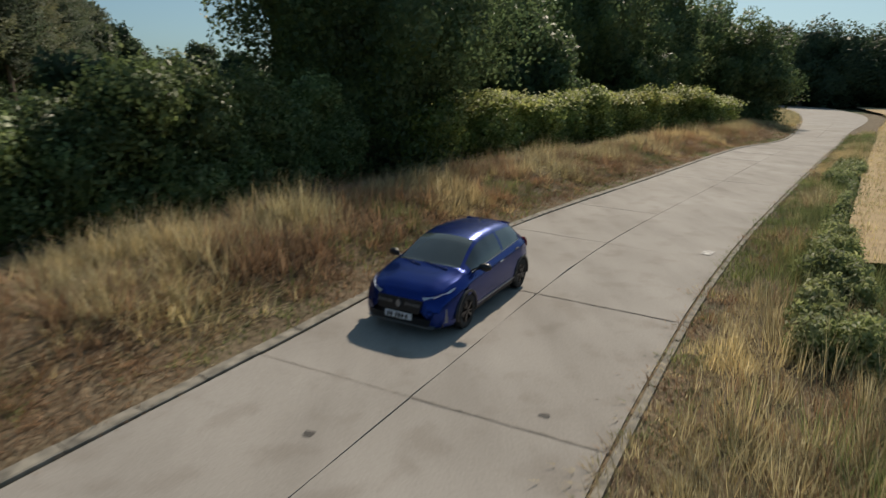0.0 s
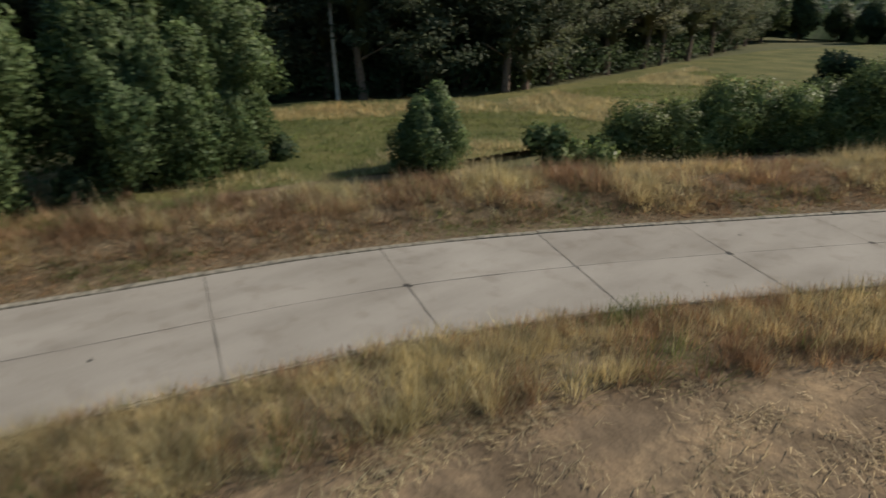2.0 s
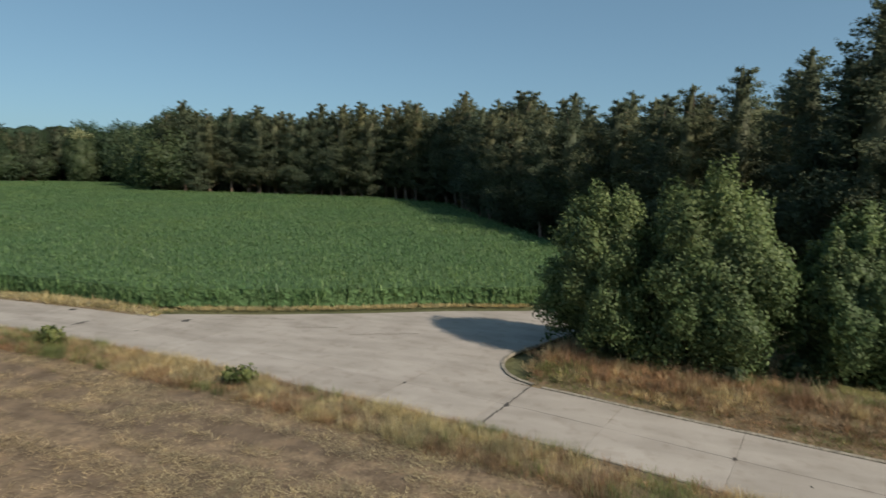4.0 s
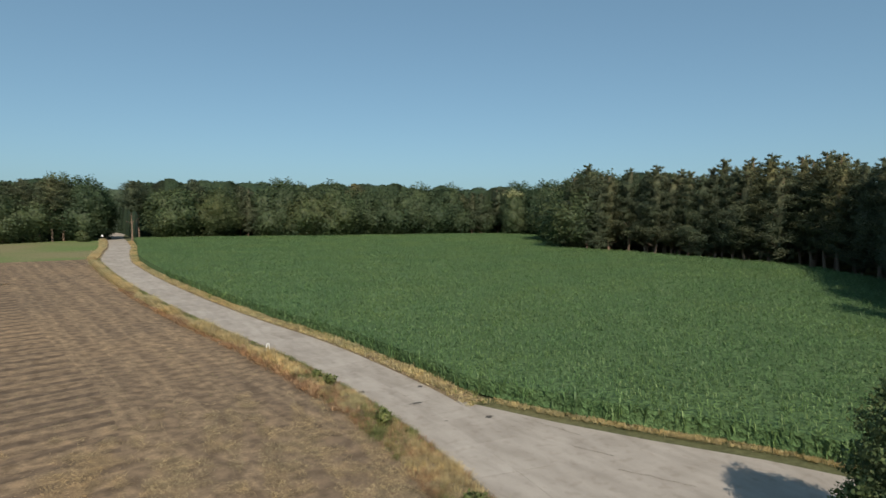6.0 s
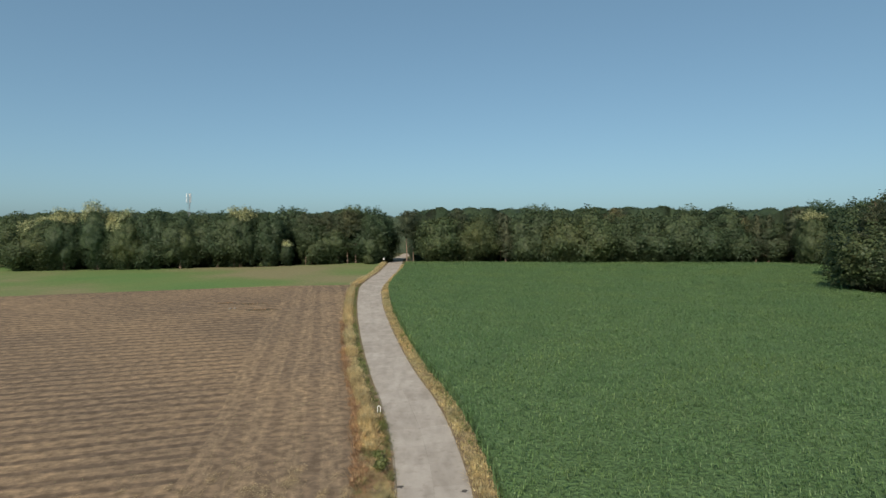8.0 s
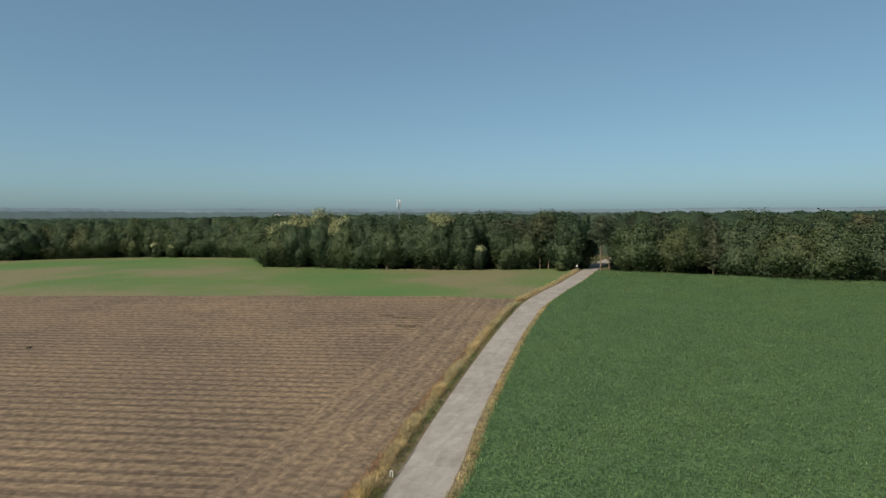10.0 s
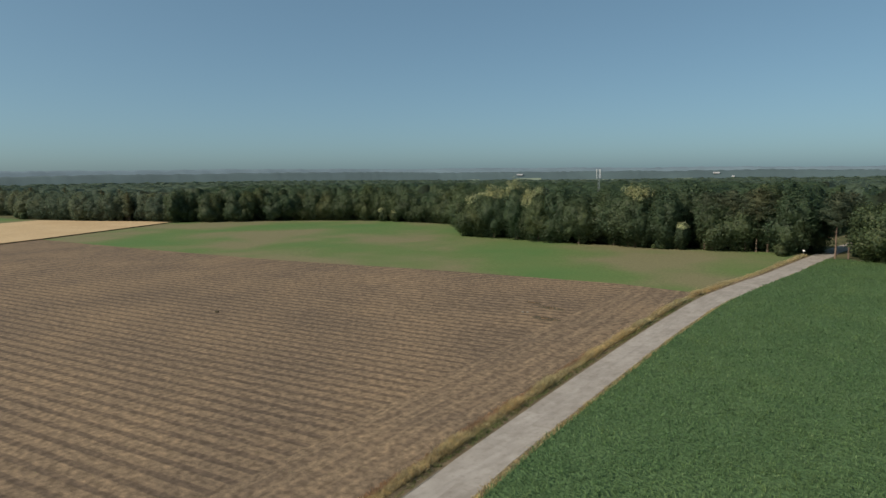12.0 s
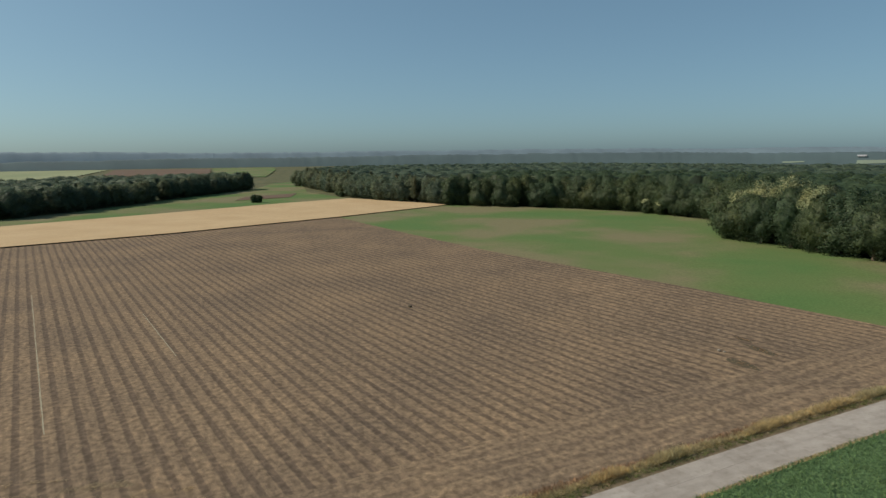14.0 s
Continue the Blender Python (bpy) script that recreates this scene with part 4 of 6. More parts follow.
p = scatter(rng, np.vstack([offset(near(EAST, 9, -95), 3.2)[::6], [(14, -95), (26, -75), (34, -30), (30, 4)]]), 2600)
p = p[mottled(p, 0.5, 46) > 0.52]
tufts("stubble_weeds", p, 0.0, 5, 0.08, 0.14, 0.03, M_WEED, "small green weeds in the stubble", 92, 0.6)


# ---- hedges and shrubs ----
def shrub(name, seed, points, radius, height, mat, label, leaf=0.13, density=60, category="hedge", kind=""):
    """A hedge or bush: foliage lobes along points on the ground, stems inside; height: one, or one for each point."""
    rng = np.random.default_rng(seed)
    p = np.array(points, float)
    base = p[0]
    t = thing(name, label, category, (base[0], base[1], float(land(*base)) + 0.25))
    centres, radii = [], []
    for q, height in zip(p - base, np.broadcast_to(height, len(p)).tolist()):
        bm = bmesh.new()
        limb(bm, (q[0], q[1], -0.3), (q[0] + rng.normal() * 0.2, q[1] + rng.normal() * 0.2, height * 0.6), 0.05, 0.02, 5)
        part("stem", bm, M_BARK, t, "thin brown stem")
        for h in np.arange(radius * 0.7, height - radius * 0.5, radius * 0.8):
            r = radius * (0.8 + 0.35 * rng.random())
            centres.append((q[0] + rng.normal() * radius * 0.3, q[1] + rng.normal() * radius * 0.3, h + rng.normal() * 0.1 * radius))
            radii.append(r)
    part("foliage", lobes_mesh("foliage", rng, np.array(centres), np.array(radii), density, leaf, mat, 0.55, 0.9), None, t)
    return t


hedge_a = spline([(-13.6, 5.6), (-11.2, 9.2), (-8.2, 14.0), (-4.9, 19.4), (-2.4, 24.5)], 0.9)
shrub("hedge", 101, hedge_a + np.array([-1.2, 0.8]), 1.05, np.interp(hedge_a[:, 1], [5.6, 10, 14], [2.4, 3.0, 4.0]) * (0.84 + 0.3 * np.random.default_rng(7).random(len(hedge_a))), M_HEDGE, "thick dark green unclipped roadside hedge", 0.075, 120)
put(broad_tree(50, 3.8, 3.5, M_SHADELEAF, "small dense dark green young tree on the bank", 0.075, 16000, 0.0, point=0.5, bulge=(40, 260), loose=0.12), -18.1, -2.8)
hedge_b = spline([(1.0, 29.5), (7, 36.8), (14, 44.5), (22, 52.4), (30.5, 59)], 1.6)
crest = 3.0 + 0.75 * (mottled(hedge_b, 0.35, 12) - 0.5) + 0.3 * np.random.default_rng(12).random(len(hedge_b))
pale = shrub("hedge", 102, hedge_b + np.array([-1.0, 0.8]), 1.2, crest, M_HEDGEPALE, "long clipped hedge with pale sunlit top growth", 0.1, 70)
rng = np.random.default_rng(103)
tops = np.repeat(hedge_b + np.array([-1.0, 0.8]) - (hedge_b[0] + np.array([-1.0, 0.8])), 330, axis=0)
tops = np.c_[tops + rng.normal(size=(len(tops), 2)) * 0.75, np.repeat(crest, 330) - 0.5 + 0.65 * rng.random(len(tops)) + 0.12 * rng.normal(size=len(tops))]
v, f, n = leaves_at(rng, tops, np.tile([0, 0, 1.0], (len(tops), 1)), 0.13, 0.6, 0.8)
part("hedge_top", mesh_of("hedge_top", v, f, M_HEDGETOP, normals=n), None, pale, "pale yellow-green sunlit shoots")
for seed, pts, r, h, mat, label, leaf, dens in (
        (106, [(-15.4, 1.6), (-15.0, 1.9)], 0.62, 1.9, M_LEAF, "light green sapling on the grassy bank", 0.12, 60), (107, [(-13.9, 3.4), (-14.6, 4.3), (-15.2, 3.2)], 0.75, 1.2, M_HEDGE, "low dark brambles at the hedge's end", 0.11, 60),
        (108, [(-10.6, 18.6), (-10.1, 19.2)], 0.7, 4.3, M_LEAFDARK, "young tree standing out of the hedge", 0.13, 60), (109, [(-4, -311), (-3, -312.5)], 1.7, 4.2, M_LEAFDARK, "round dark green bush by the road's end", 0.3, 18),
        (110, [(-13.9, -55.4), (-14.0, -56.6)], 0.55, 1.1, M_WEED, "green roadside bush in the dry grass", 0.12, 50), (111, [(-14.3, -67.2), (-14.4, -68.6), (-14.3, -70)], 0.5, 1.0, M_WEED, "green roadside bush in the dry grass", 0.12, 50),
        (112, [(-12.2, -41.0), (-12.4, -42)], 0.45, 0.85, M_WEED, "green roadside bush in the dry grass", 0.12, 50), (113, [(-21.5, -16), (-20.8, -18.5), (-21.5, -23)], 0.8, 1.4, M_LEAFDARK, "low dark undergrowth beneath the trees", 0.14, 45),
        (114, [(-24.5, -7), (-23.6, -8.6)], 0.7, 1.3, M_LEAFDARK, "low dark undergrowth beneath the trees", 0.14, 45), (115, [(554, -112), (556, -108)], 3.0, 7.5, M_LEAFDARK, "lone bush behind the wheat", 0.7, 6),
        (116, [(44, -310), (47, -309.5)], 1.0, 2.0, M_LEAF, "light green bush before the wood", 0.3, 18), (117, [(12, -318.5), (16, -318)], 1.0, 1.8, M_LEAF, "light green bush before the wood", 0.3, 18),
        (118, [(140, -311.5), (143, -312)], 1.1, 2.2, M_LEAFDARK, "dark bush before the wood", 0.3, 18), (119, [(600, -205), (606, -203), (612, -203)], 2.4, 5, M_LEAFDARK, "bushes behind the wheat", 0.7, 6)):
    shrub("bush", seed, pts, r, h, mat, label, leaf, dens, "bush")

# ---- the car ----
def painted(name, color, rough, coat, metal=0.0):
    m, n, l, b = material(name)
    f = noise_tex(n, l, 3.0, 3)
    c = mixed(n, l, 1.0, color, ramp(n, l, f, [(0.3, (0.9, 0.9, 0.9)), (0.7, (1.08, 1.08, 1.08))]), "MULTIPLY")
    l.new(c, b.inputs["Base Color"])
    b.inputs["Roughness"].default_value, b.inputs["Metallic"].default_value = rough, metal
    b.inputs["Coat Weight"].default_value, b.inputs["Coat Roughness"].default_value = coat, 0.04
    return m


M_BLUE = painted("blue_car_paint", (0.006, 0.028, 0.19), 0.24, 0.10, 0.7)
M_BLACK = plain("black_plastic", (0.012, 0.012, 0.014), 0.45, 0, 20, 0.2)
M_TYRE = plain("tyre_rubber", (0.018, 0.018, 0.018), 0.85, 0, 30, 0.2)
M_RIM = plain("dark_alloy", (0.05, 0.05, 0.055), 0.3, 0.8, 20, 0.15)
M_GREYTRIM = plain("grey_trim", (0.22, 0.23, 0.25), 0.35, 0.5, 20, 0.1)
M_LAMP = plain("lamp_lens", (0.55, 0.58, 0.62), 0.08, 0.2, 30, 0.1)
M_TAIL = plain("tail_lens", (0.25, 0.02, 0.025), 0.12, 0, 30, 0.1)
M_PLATE = plain("white_plate", (0.7, 0.72, 0.76), 0.4, 0, 30, 0.05)
M_CHROME = plain("chrome", (0.6, 0.62, 0.64), 0.12, 1.0, 20, 0.05)
M_SCREEN = painted("clear_windscreen", (0.045, 0.055, 0.055), 0.04, 0.8)
M_CARGLASS = painted("dark_car_glass", (0.012, 0.016, 0.018), 0.03, 0.6)


def prof(x, table):
    a = np.array(table, float)
    a = a[a[:, 0].argsort()]
    return np.interp(x, a[:, 0], a[:, 1])


TOP = [(-1.92, 0.62), (-1.90, 0.86), (-1.84, 1.02), (-1.70, 1.16), (-1.50, 1.30), (-1.38, 1.375), (-1.0, 1.415), (-0.5, 1.44), (0.0, 1.435), (0.35, 1.395), (0.55, 1.335), (0.85, 1.19), (1.2, 1.01), (1.32, 0.975), (1.6, 0.925), (1.85, 0.855), (2.0, 0.77), (2.08, 0.66), (2.13, 0.5)]
BELT = [(-1.92, 0.60), (-1.86, 0.84), (-1.7, 1.0), (-1.3, 1.04), (-0.4, 0.985), (0.6, 0.94), (1.2, 0.915), (1.6, 0.86), (1.9, 0.76), (2.05, 0.62), (2.13, 0.46)]
WIDE = [(-1.92, 0.70), (-1.85, 0.78), (-1.6, 0.86), (-1.29, 0.895), (-0.7, 0.88), (0.3, 0.88), (0.9, 0.885), (1.29, 0.895), (1.65, 0.865), (1.9, 0.80), (2.05, 0.70), (2.13, 0.55)]
BELTW = [(-1.92, 0.62), (-1.8, 0.68), (-1.5, 0.745), (-1.0, 0.775), (0.3, 0.79), (1.0, 0.785), (1.4, 0.76), (1.8, 0.68), (2.05, 0.58), (2.13, 0.45)]
RAIL = [(-1.92, 0.48), (-1.8, 0.50), (-1.5, 0.515), (-1.2, 0.53), (-0.4, 0.55), (0.3, 0.545), (0.7, 0.585), (1.2, 0.66), (1.5, 0.56), (1.9, 0.48), (2.13, 0.35)]
SILL = [(-1.92, 0.36), (-1.7, 0.24), (-1.3, 0.2), (1.3, 0.18), (1.8, 0.19), (2.05, 0.22), (2.13, 0.3)]


def blend_profile(x, table):
    return sum(prof(x + d, table) * w for d, w in ((-0.06, 0.2), (-0.03, 0.2), (0, 0.2), (0.03, 0.2), (0.06, 0.2)))


def car_shell():
    """The skin as a grid: stations from tail to nose, across from left sill over the top to right sill."""
    xs = np.r_[-1.92, -1.905, np.arange(-1.88, 2.09, 0.04), 2.1, 2.12, 2.13]
    rows = []
    for x in xs:
        top, belt, w, bw, rail, sill = (blend_profile(x, t) if -1.8 < x < 2.0 else prof(x, t) for t in (TOP, BELT, WIDE, BELTW, RAIL, SILL))
        belt = min(belt, top - 0.02)
        cabin = 1.0 if top - belt > 0.12 else 0.3
        half = [(w * 0.95, sill), (w * 0.985, sill + 0.10), (w, sill + 0.24), (w * 1.0, 0.5 * belt + 0.5 * sill + 0.06), (w * 0.985, belt - 0.14), (w * 0.96, belt - 0.07), (bw + 0.01, belt - 0.015), (bw, belt)]
        zr = top - 0.055 * cabin - 0.012
        for k in (0.25, 0.5, 0.75, 0.92):
            bulge = 0.03 * math.sin(math.pi * k)
            half.append((bw + (rail - bw) * k + bulge, belt + (zr - belt) * k))
        half.append((rail - 0.03, zr + 0.022))
        for k in (0.3, 0.6, 1.0):
            half.append(((rail - 0.03) * (1 - k), zr + 0.022 + (top - zr - 0.022) * (1 - (1 - k) ** 2)))
        rows.append([(x, y, z) for y, z in half] + [(x, -y, z) for y, z in half[-2::-1]])
    return xs, np.array(rows)


def car(x, y, turn):
    c = thing("car", "dark blue five-door hatchback with black wheels on the road", "car", (x, y, float(land(x, y)) + 0.002), turn)
    xs, grid = car_shell()
    n, m = grid.shape[:2]
    side_l, side_r = range(7, 11), range(m - 12, m - 8)
    tops = range(12, m - 13)
    groups = {}
    for i in range(n - 1):
        xm = (xs[i] + xs[i + 1]) / 2
        for j in range(m - 1):
            p = grid[i:i + 2, j:j + 2].reshape(-1, 3).mean(0)
            name = "body"
            if j in side_l or j in side_r:
                if -0.40 < xm < 0.98 and p[2] < blend_profile(xm, TOP) - 0.085:
                    name = "front_window"
                elif -1.36 < xm < -0.48 and p[2] < blend_profile(xm, TOP) - 0.085 and p[2] > 0.97:
                    name = "rear_side_window"
                name += "_right" if name != "body" and j in side_r else ""
            elif j in tops and 0.38 < xm < 1.17:
                name = "windscreen"
            elif j in tops and -1.72 < xm < -1.40:
                name = "rear_window"
            if j < 5 or j >= m - 6:
                if min(math.hypot(xm - 1.29, p[2] - 0.32), math.hypot(xm + 1.29, p[2] - 0.32)) < 0.365:
                    continue
                if p[2] < 0.27 and -1.0 < xm < 1.0:
                    name = "sill"
            groups.setdefault(name, []).append((i, j))
    v = grid.reshape(-1, 3)
    names = {"front_window": "front_window", "front_window_right": "front_window", "rear_side_window": "rear_window", "rear_side_window_right": "rear_window", "rear_window": "tailgate_window", "sill": "sill_trim"}
    for name, cells in groups.items():
        f = np.array([[i * m + j, (i + 1) * m + j, (i + 1) * m + j + 1, i * m + j + 1] for i, j in cells])
        mat = M_BLUE if name == "body" else M_BLACK if name == "sill" else M_SCREEN if name == "windscreen" else M_CARGLASS
        part(names.get(name, name), mesh_of(name, v, f, mat, smooth=True), None, c, "tinted dark glass" if mat is M_CARGLASS else "clear raked windscreen" if mat is M_SCREEN else "")
    # floor pan and arch liners
    bm = bmesh.new()
    bmesh.ops.create_cube(bm, size=1, matrix=Matrix.Translation((0.1, 0, 0.3)) @ Matrix.Diagonal((3.7, 1.5, 0.2, 1)))
    part("underbody", bm, M_BLACK, c)
    for ax in (1.29, -1.29):
        for s in (1, -1):
            bm = bmesh.new()
            ring_v = []
            for k in range(19):
                a = math.pi * (-0.06 + 1.12 * k / 18)
                ring_v.append([bm.verts.new((ax + math.cos(a) * r, s * yy, 0.315 + math.sin(a) * r)) for r, yy in ((0.345, 0.6), (0.345, 0.885), (0.355, 0.905), (0.395, 0.902), (0.405, 0.86))])
            for a, b in zip(ring_v, ring_v[1:]):
                for q in range(4):
                    bm.faces.new((a[q], a[q + 1], b[q + 1], b[q]))
            part("wheel_arch", bm, M_BLACK, c, "black wheel arch trim", True)
            # wheel
            bm = bmesh.new()
            section = [(0.20, 0.09), (0.27, 0.105), (0.305, 0.095), (0.318, 0.06), (0.32, 0.0), (0.318, -0.06), (0.305, -0.095), (0.2, -0.09)]
            rings = [[bm.verts.new((math.cos(2 * math.pi * k / 28) * r, s * w, math.sin(2 * math.pi * k / 28) * r)) for r, w in section] for k in range(28)]
            for k in range(28):
                for q in range(len(section) - 1):
                    bm.faces.new((rings[k][q], rings[k][q + 1], rings[(k + 1) % 28][q + 1], rings[(k + 1) % 28][q]))
            tyre_me = bpy.data.meshes.new("tyre")
            bm.to_mesh(tyre_me)
            bm.free()
            tyre_me.materials.append(M_TYRE)
            w = part("wheel", tyre_me, None, c, "black tyre on a dark alloy wheel")
            w.location = (ax, s * 0.79, 0.322)
            bm = bmesh.new()
            bmesh.ops.create_cone(bm, cap_ends=True, segments=24, radius1=0.205, radius2=0.205, depth=0.02, matrix=Matrix.Translation((0, s * 0.03, 0)) @ Matrix.Rotation(radians(90), 4, "X"))
            part("brake_disc", bm, M_BLACK, w)
            bm = bmesh.new()
            for k in range(5):
                spoke = Matrix.Rotation(2 * math.pi * k / 5, 4, "Y") @ Matrix.Translation((0.11, s * 0.085, 0)) @ Matrix.Diagonal((0.2, 0.025, 0.05, 1))
                bmesh.ops.create_cube(bm, size=1, matrix=spoke)
                fork = Matrix.Rotation(2 * math.pi * (k + 0.32) / 5, 4, "Y") @ Matrix.Translation((0.13, s * 0.08, 0)) @ Matrix.Diagonal((0.16, 0.02, 0.02, 1))
                bmesh.ops.create_cube(bm, size=1, matrix=fork)
            bmesh.ops.create_cone(bm, cap_ends=True, segments=14, radius1=0.04, radius2=0.035, depth=0.05, matrix=Matrix.Translation((0, s * 0.085, 0)) @ Matrix.Rotation(radians(90), 4, "X"))
            part("rim", bm, M_RIM, w, "dark five-spoke alloy rim")

    def skin(x, j, out=0.004):
        """A point on the skin at station x and grid column j, a little proud."""
        p = np.array([np.interp(x, xs, grid[:, j, k]) for k in range(3)])
        a = np.array([np.interp(x + 0.03, xs, grid[:, j, k]) for k in range(3)]) - p
        b = np.array([np.interp(x, xs, grid[:, min(j + 1, m - 1), k]) for k in range(3)]) - np.array([np.interp(x, xs, grid[:, max(j - 1, 0), k]) for k in range(3)])
        nn = np.cross(a, b)
        nn /= np.linalg.norm(nn) + 1e-9
        if nn @ (p - np.array([p[0] * 0.7, 0, 0.6])) < 0:
            nn = -nn
        return p + nn * out

    def flat(name, pts, mat, label="", parent=None, depth=0.02):
        """A thin solid plate with the given outline."""
        pts = [Vector(p) for p in pts]
        nn = (pts[1] - pts[0]).cross(pts[2] - pts[0]).normalized()
        mid = sum(pts, Vector()) / len(pts)
        if nn.dot(mid - Vector((mid.x * 0.6, 0, 0.5))) < 0:
            nn = -nn
        bm = bmesh.new()
        front, back = [bm.verts.new(p + nn * 0.006) for p in pts], [bm.verts.new(p - nn * depth) for p in pts]
        bm.faces.new(front)
        bm.faces.new(back[::-1])
        for k in range(len(pts)):
            bm.faces.new((front[k], back[k], back[(k + 1) % len(pts)], front[(k + 1) % len(pts)]))
        bmesh.ops.recalc_face_normals(bm, faces=bm.faces)
        return part(name, bm, mat, parent or c, label)

    for s in (1, -1):
        hl = flat("headlight", [(2.05, s * 0.40, 0.70), (1.98, s * 0.60, 0.725), (1.80, s * 0.735, 0.775), (1.62, s * 0.80, 0.835), (1.76, s * 0.765, 0.735), (1.94, s * 0.66, 0.675), (2.06, s * 0.44, 0.655)], M_LAMP, "clear slanted headlight")
        for k in range(4):
            flat("running_light", [(1.965 - 0.012 * k, s * (0.70 + 0.012 * k), 0.46 - 0.045 * k), (1.93 - 0.012 * k, s * (0.765 + 0.01 * k), 0.475 - 0.045 * k), (1.93 - 0.012 * k, s * (0.765 + 0.01 * k), 0.455 - 0.045 * k), (1.965 - 0.012 * k, s * (0.70 + 0.012 * k), 0.44 - 0.045 * k)], M_LAMP, "pale light bar", None, 0.03)
        flat("air_intake", [(2.04, s * 0.60, 0.50), (1.90, s * 0.80, 0.53), (1.88, s * 0.815, 0.28), (2.02, s * 0.62, 0.27)], M_GREYTRIM, "grey corner intake")
        tl = flat("tail_light", [(-1.80, s * 0.74, 0.98), (-1.62, s * 0.835, 0.99), (-1.66, s * 0.85, 0.84), (-1.87, s * 0.74, 0.83), (-1.905, s * 0.5, 0.85), (-1.88, s * 0.5, 0.95)], M_TAIL, "red tail light")
        flat("reversing_lamp", [(-1.88, s * 0.66, 0.93), (-1.82, s * 0.75, 0.935), (-1.84, s * 0.755, 0.90), (-1.9, s * 0.66, 0.895)], M_LAMP, "white lamp", tl)
        # mirrors
        bm = bmesh.new()
        bmesh.ops.create_icosphere(bm, subdivisions=3, radius=1, matrix=Matrix.Translation((0.78, s * 0.965, 1.0)) @ Matrix.Rotation(s * 0.25, 4, "Z") @ Matrix.Diagonal((0.075, 0.125, 0.075, 1)))
        mir = part("mirror", bm, M_BLACK, c, "black door mirror", True)
        bm = bmesh.new()
        limb(bm, (0.80, s * 0.80, 0.95), (0.79, s * 0.90, 0.985), 0.03, 0.025)
        part("mirror_arm", bm, M_BLACK, mir)
        # handles, seams, window line and sill strip
        for hx, hz in ((-0.22, 0.86), (-1.02, 0.93)):
            bm = bmesh.new()
            bmesh.ops.create_cube(bm, size=1, matrix=Matrix.Translation((hx, s * 0.872, hz)) @ Matrix.Diagonal((0.17, 0.03, 0.028, 1)))
            bmesh.ops.bevel(bm, geom=bm.edges[:], offset=0.008, segments=2, affect="EDGES")
            part("door_handle", bm, M_CHROME if hx > -0.5 else M_BLACK, c, "door handle")
        for sx in (0.92, -0.44, -1.14):
            bm = bmesh.new()
            limb(bm, (sx, s * 0.868, 0.40 if sx > -1 else 0.72), (sx - 0.02, s * 0.845, 0.9), 0.006, 0.006, 4)
            part("door_seam", bm, M_BLACK, c)
        bm = bmesh.new()
        for a, b in ((-1.36, -0.9), (-0.9, -0.4), (-0.4, 0.3), (0.3, 0.98)):
            pa, pb = skin(a, 7 if s > 0 else m - 8, 0.002), skin(b, 7 if s > 0 else m - 8, 0.002)
            limb(bm, pa, pb, 0.012, 0.012, 5)
        part("window_line", bm, M_GREYTRIM, c, "grey strip under the side windows")
        bm = bmesh.new()
        bmesh.ops.create_cube(bm, size=1, matrix=Matrix.Translation((0, s * 0.872, 0.335)) @ Matrix.Diagonal((1.75, 0.03, 0.035, 1)))
        part("sill_strip", bm, M_GREYTRIM, c, "grey strip along the sill")
    # front: grille, badge, lower intake, plate
    gr = flat("grille", [(2.105, -0.44, 0.655), (2.105, 0.44, 0.655), (2.155, 0.40, 0.44), (2.155, -0.40, 0.44)], M_BLACK, "black front grille")
    flat("badge", [(2.16, 0, 0.645), (2.165, 0.055, 0.57), (2.17, 0, 0.49), (2.165, -0.055, 0.57)], M_GREYTRIM, "grey diamond badge", gr, 0.01)
    for k in range(6):
        for q in (-1, 1):
            y0 = q * (0.14 + 0.05 * k)
            flat("grille_mark", [(2.145, y0 - 0.012, 0.60), (2.145, y0 + 0.012, 0.61), (2.155, y0 + 0.012, 0.56), (2.155, y0 - 0.012, 0.55)], M_GREYTRIM, "", gr, 0.005)
    flat("bumper_lip", [(2.10, -0.66, 0.225), (2.10, 0.66, 0.225), (2.07, 0.62, 0.17), (2.07, -0.62, 0.17)], M_GREYTRIM, "grey lip under the bumper", None, 0.05)
    flat("lower_intake", [(2.14, -0.62, 0.36), (2.14, 0.62, 0.36), (2.10, 0.55, 0.22), (2.10, -0.55, 0.22)], M_BLACK, "black lower air intake")
    for px, back, z in ((2.165, 1, 0.36), (-1.925, -1, 0.72)):
        pl = flat("number_plate", [(px, -0.26, z - 0.055), (px, 0.26, z - 0.055), (px, 0.26, z + 0.055), (px, -0.26, z + 0.055)], M_PLATE, "white plate with dark bars")
        for k, y0 in enumerate((-0.19, -0.13, -0.03, 0.03, 0.09, 0.17)):
            flat("plate_bar", [(px + back * 0.008, y0 - 0.02, z - 0.035), (px + back * 0.008, y0 + 0.02, z - 0.035), (px + back * 0.008, y0 + 0.02, z + 0.035), (px + back * 0.008, y0 - 0.02, z + 0.035)], M_BLACK, "", pl, 0.004)
    # roof: fin, spoiler; wiper on the windscreen
    bm = bmesh.new()
    vs = [bm.verts.new(p) for p in ((-0.95, 0.02, 1.41), (-0.95, -0.02, 1.41), (-1.12, 0, 1.48), (-1.16, 0.015, 1.40), (-1.16, -0.015, 1.40))]
    for tri in ((0, 1, 2), (1, 4, 2), (4, 3, 2), (3, 0, 2), (0, 3, 4, 1)):
        bm.faces.new([vs[k] for k in tri])
    part("aerial", bm, M_BLACK, c, "black roof fin")
    bm = bmesh.new()
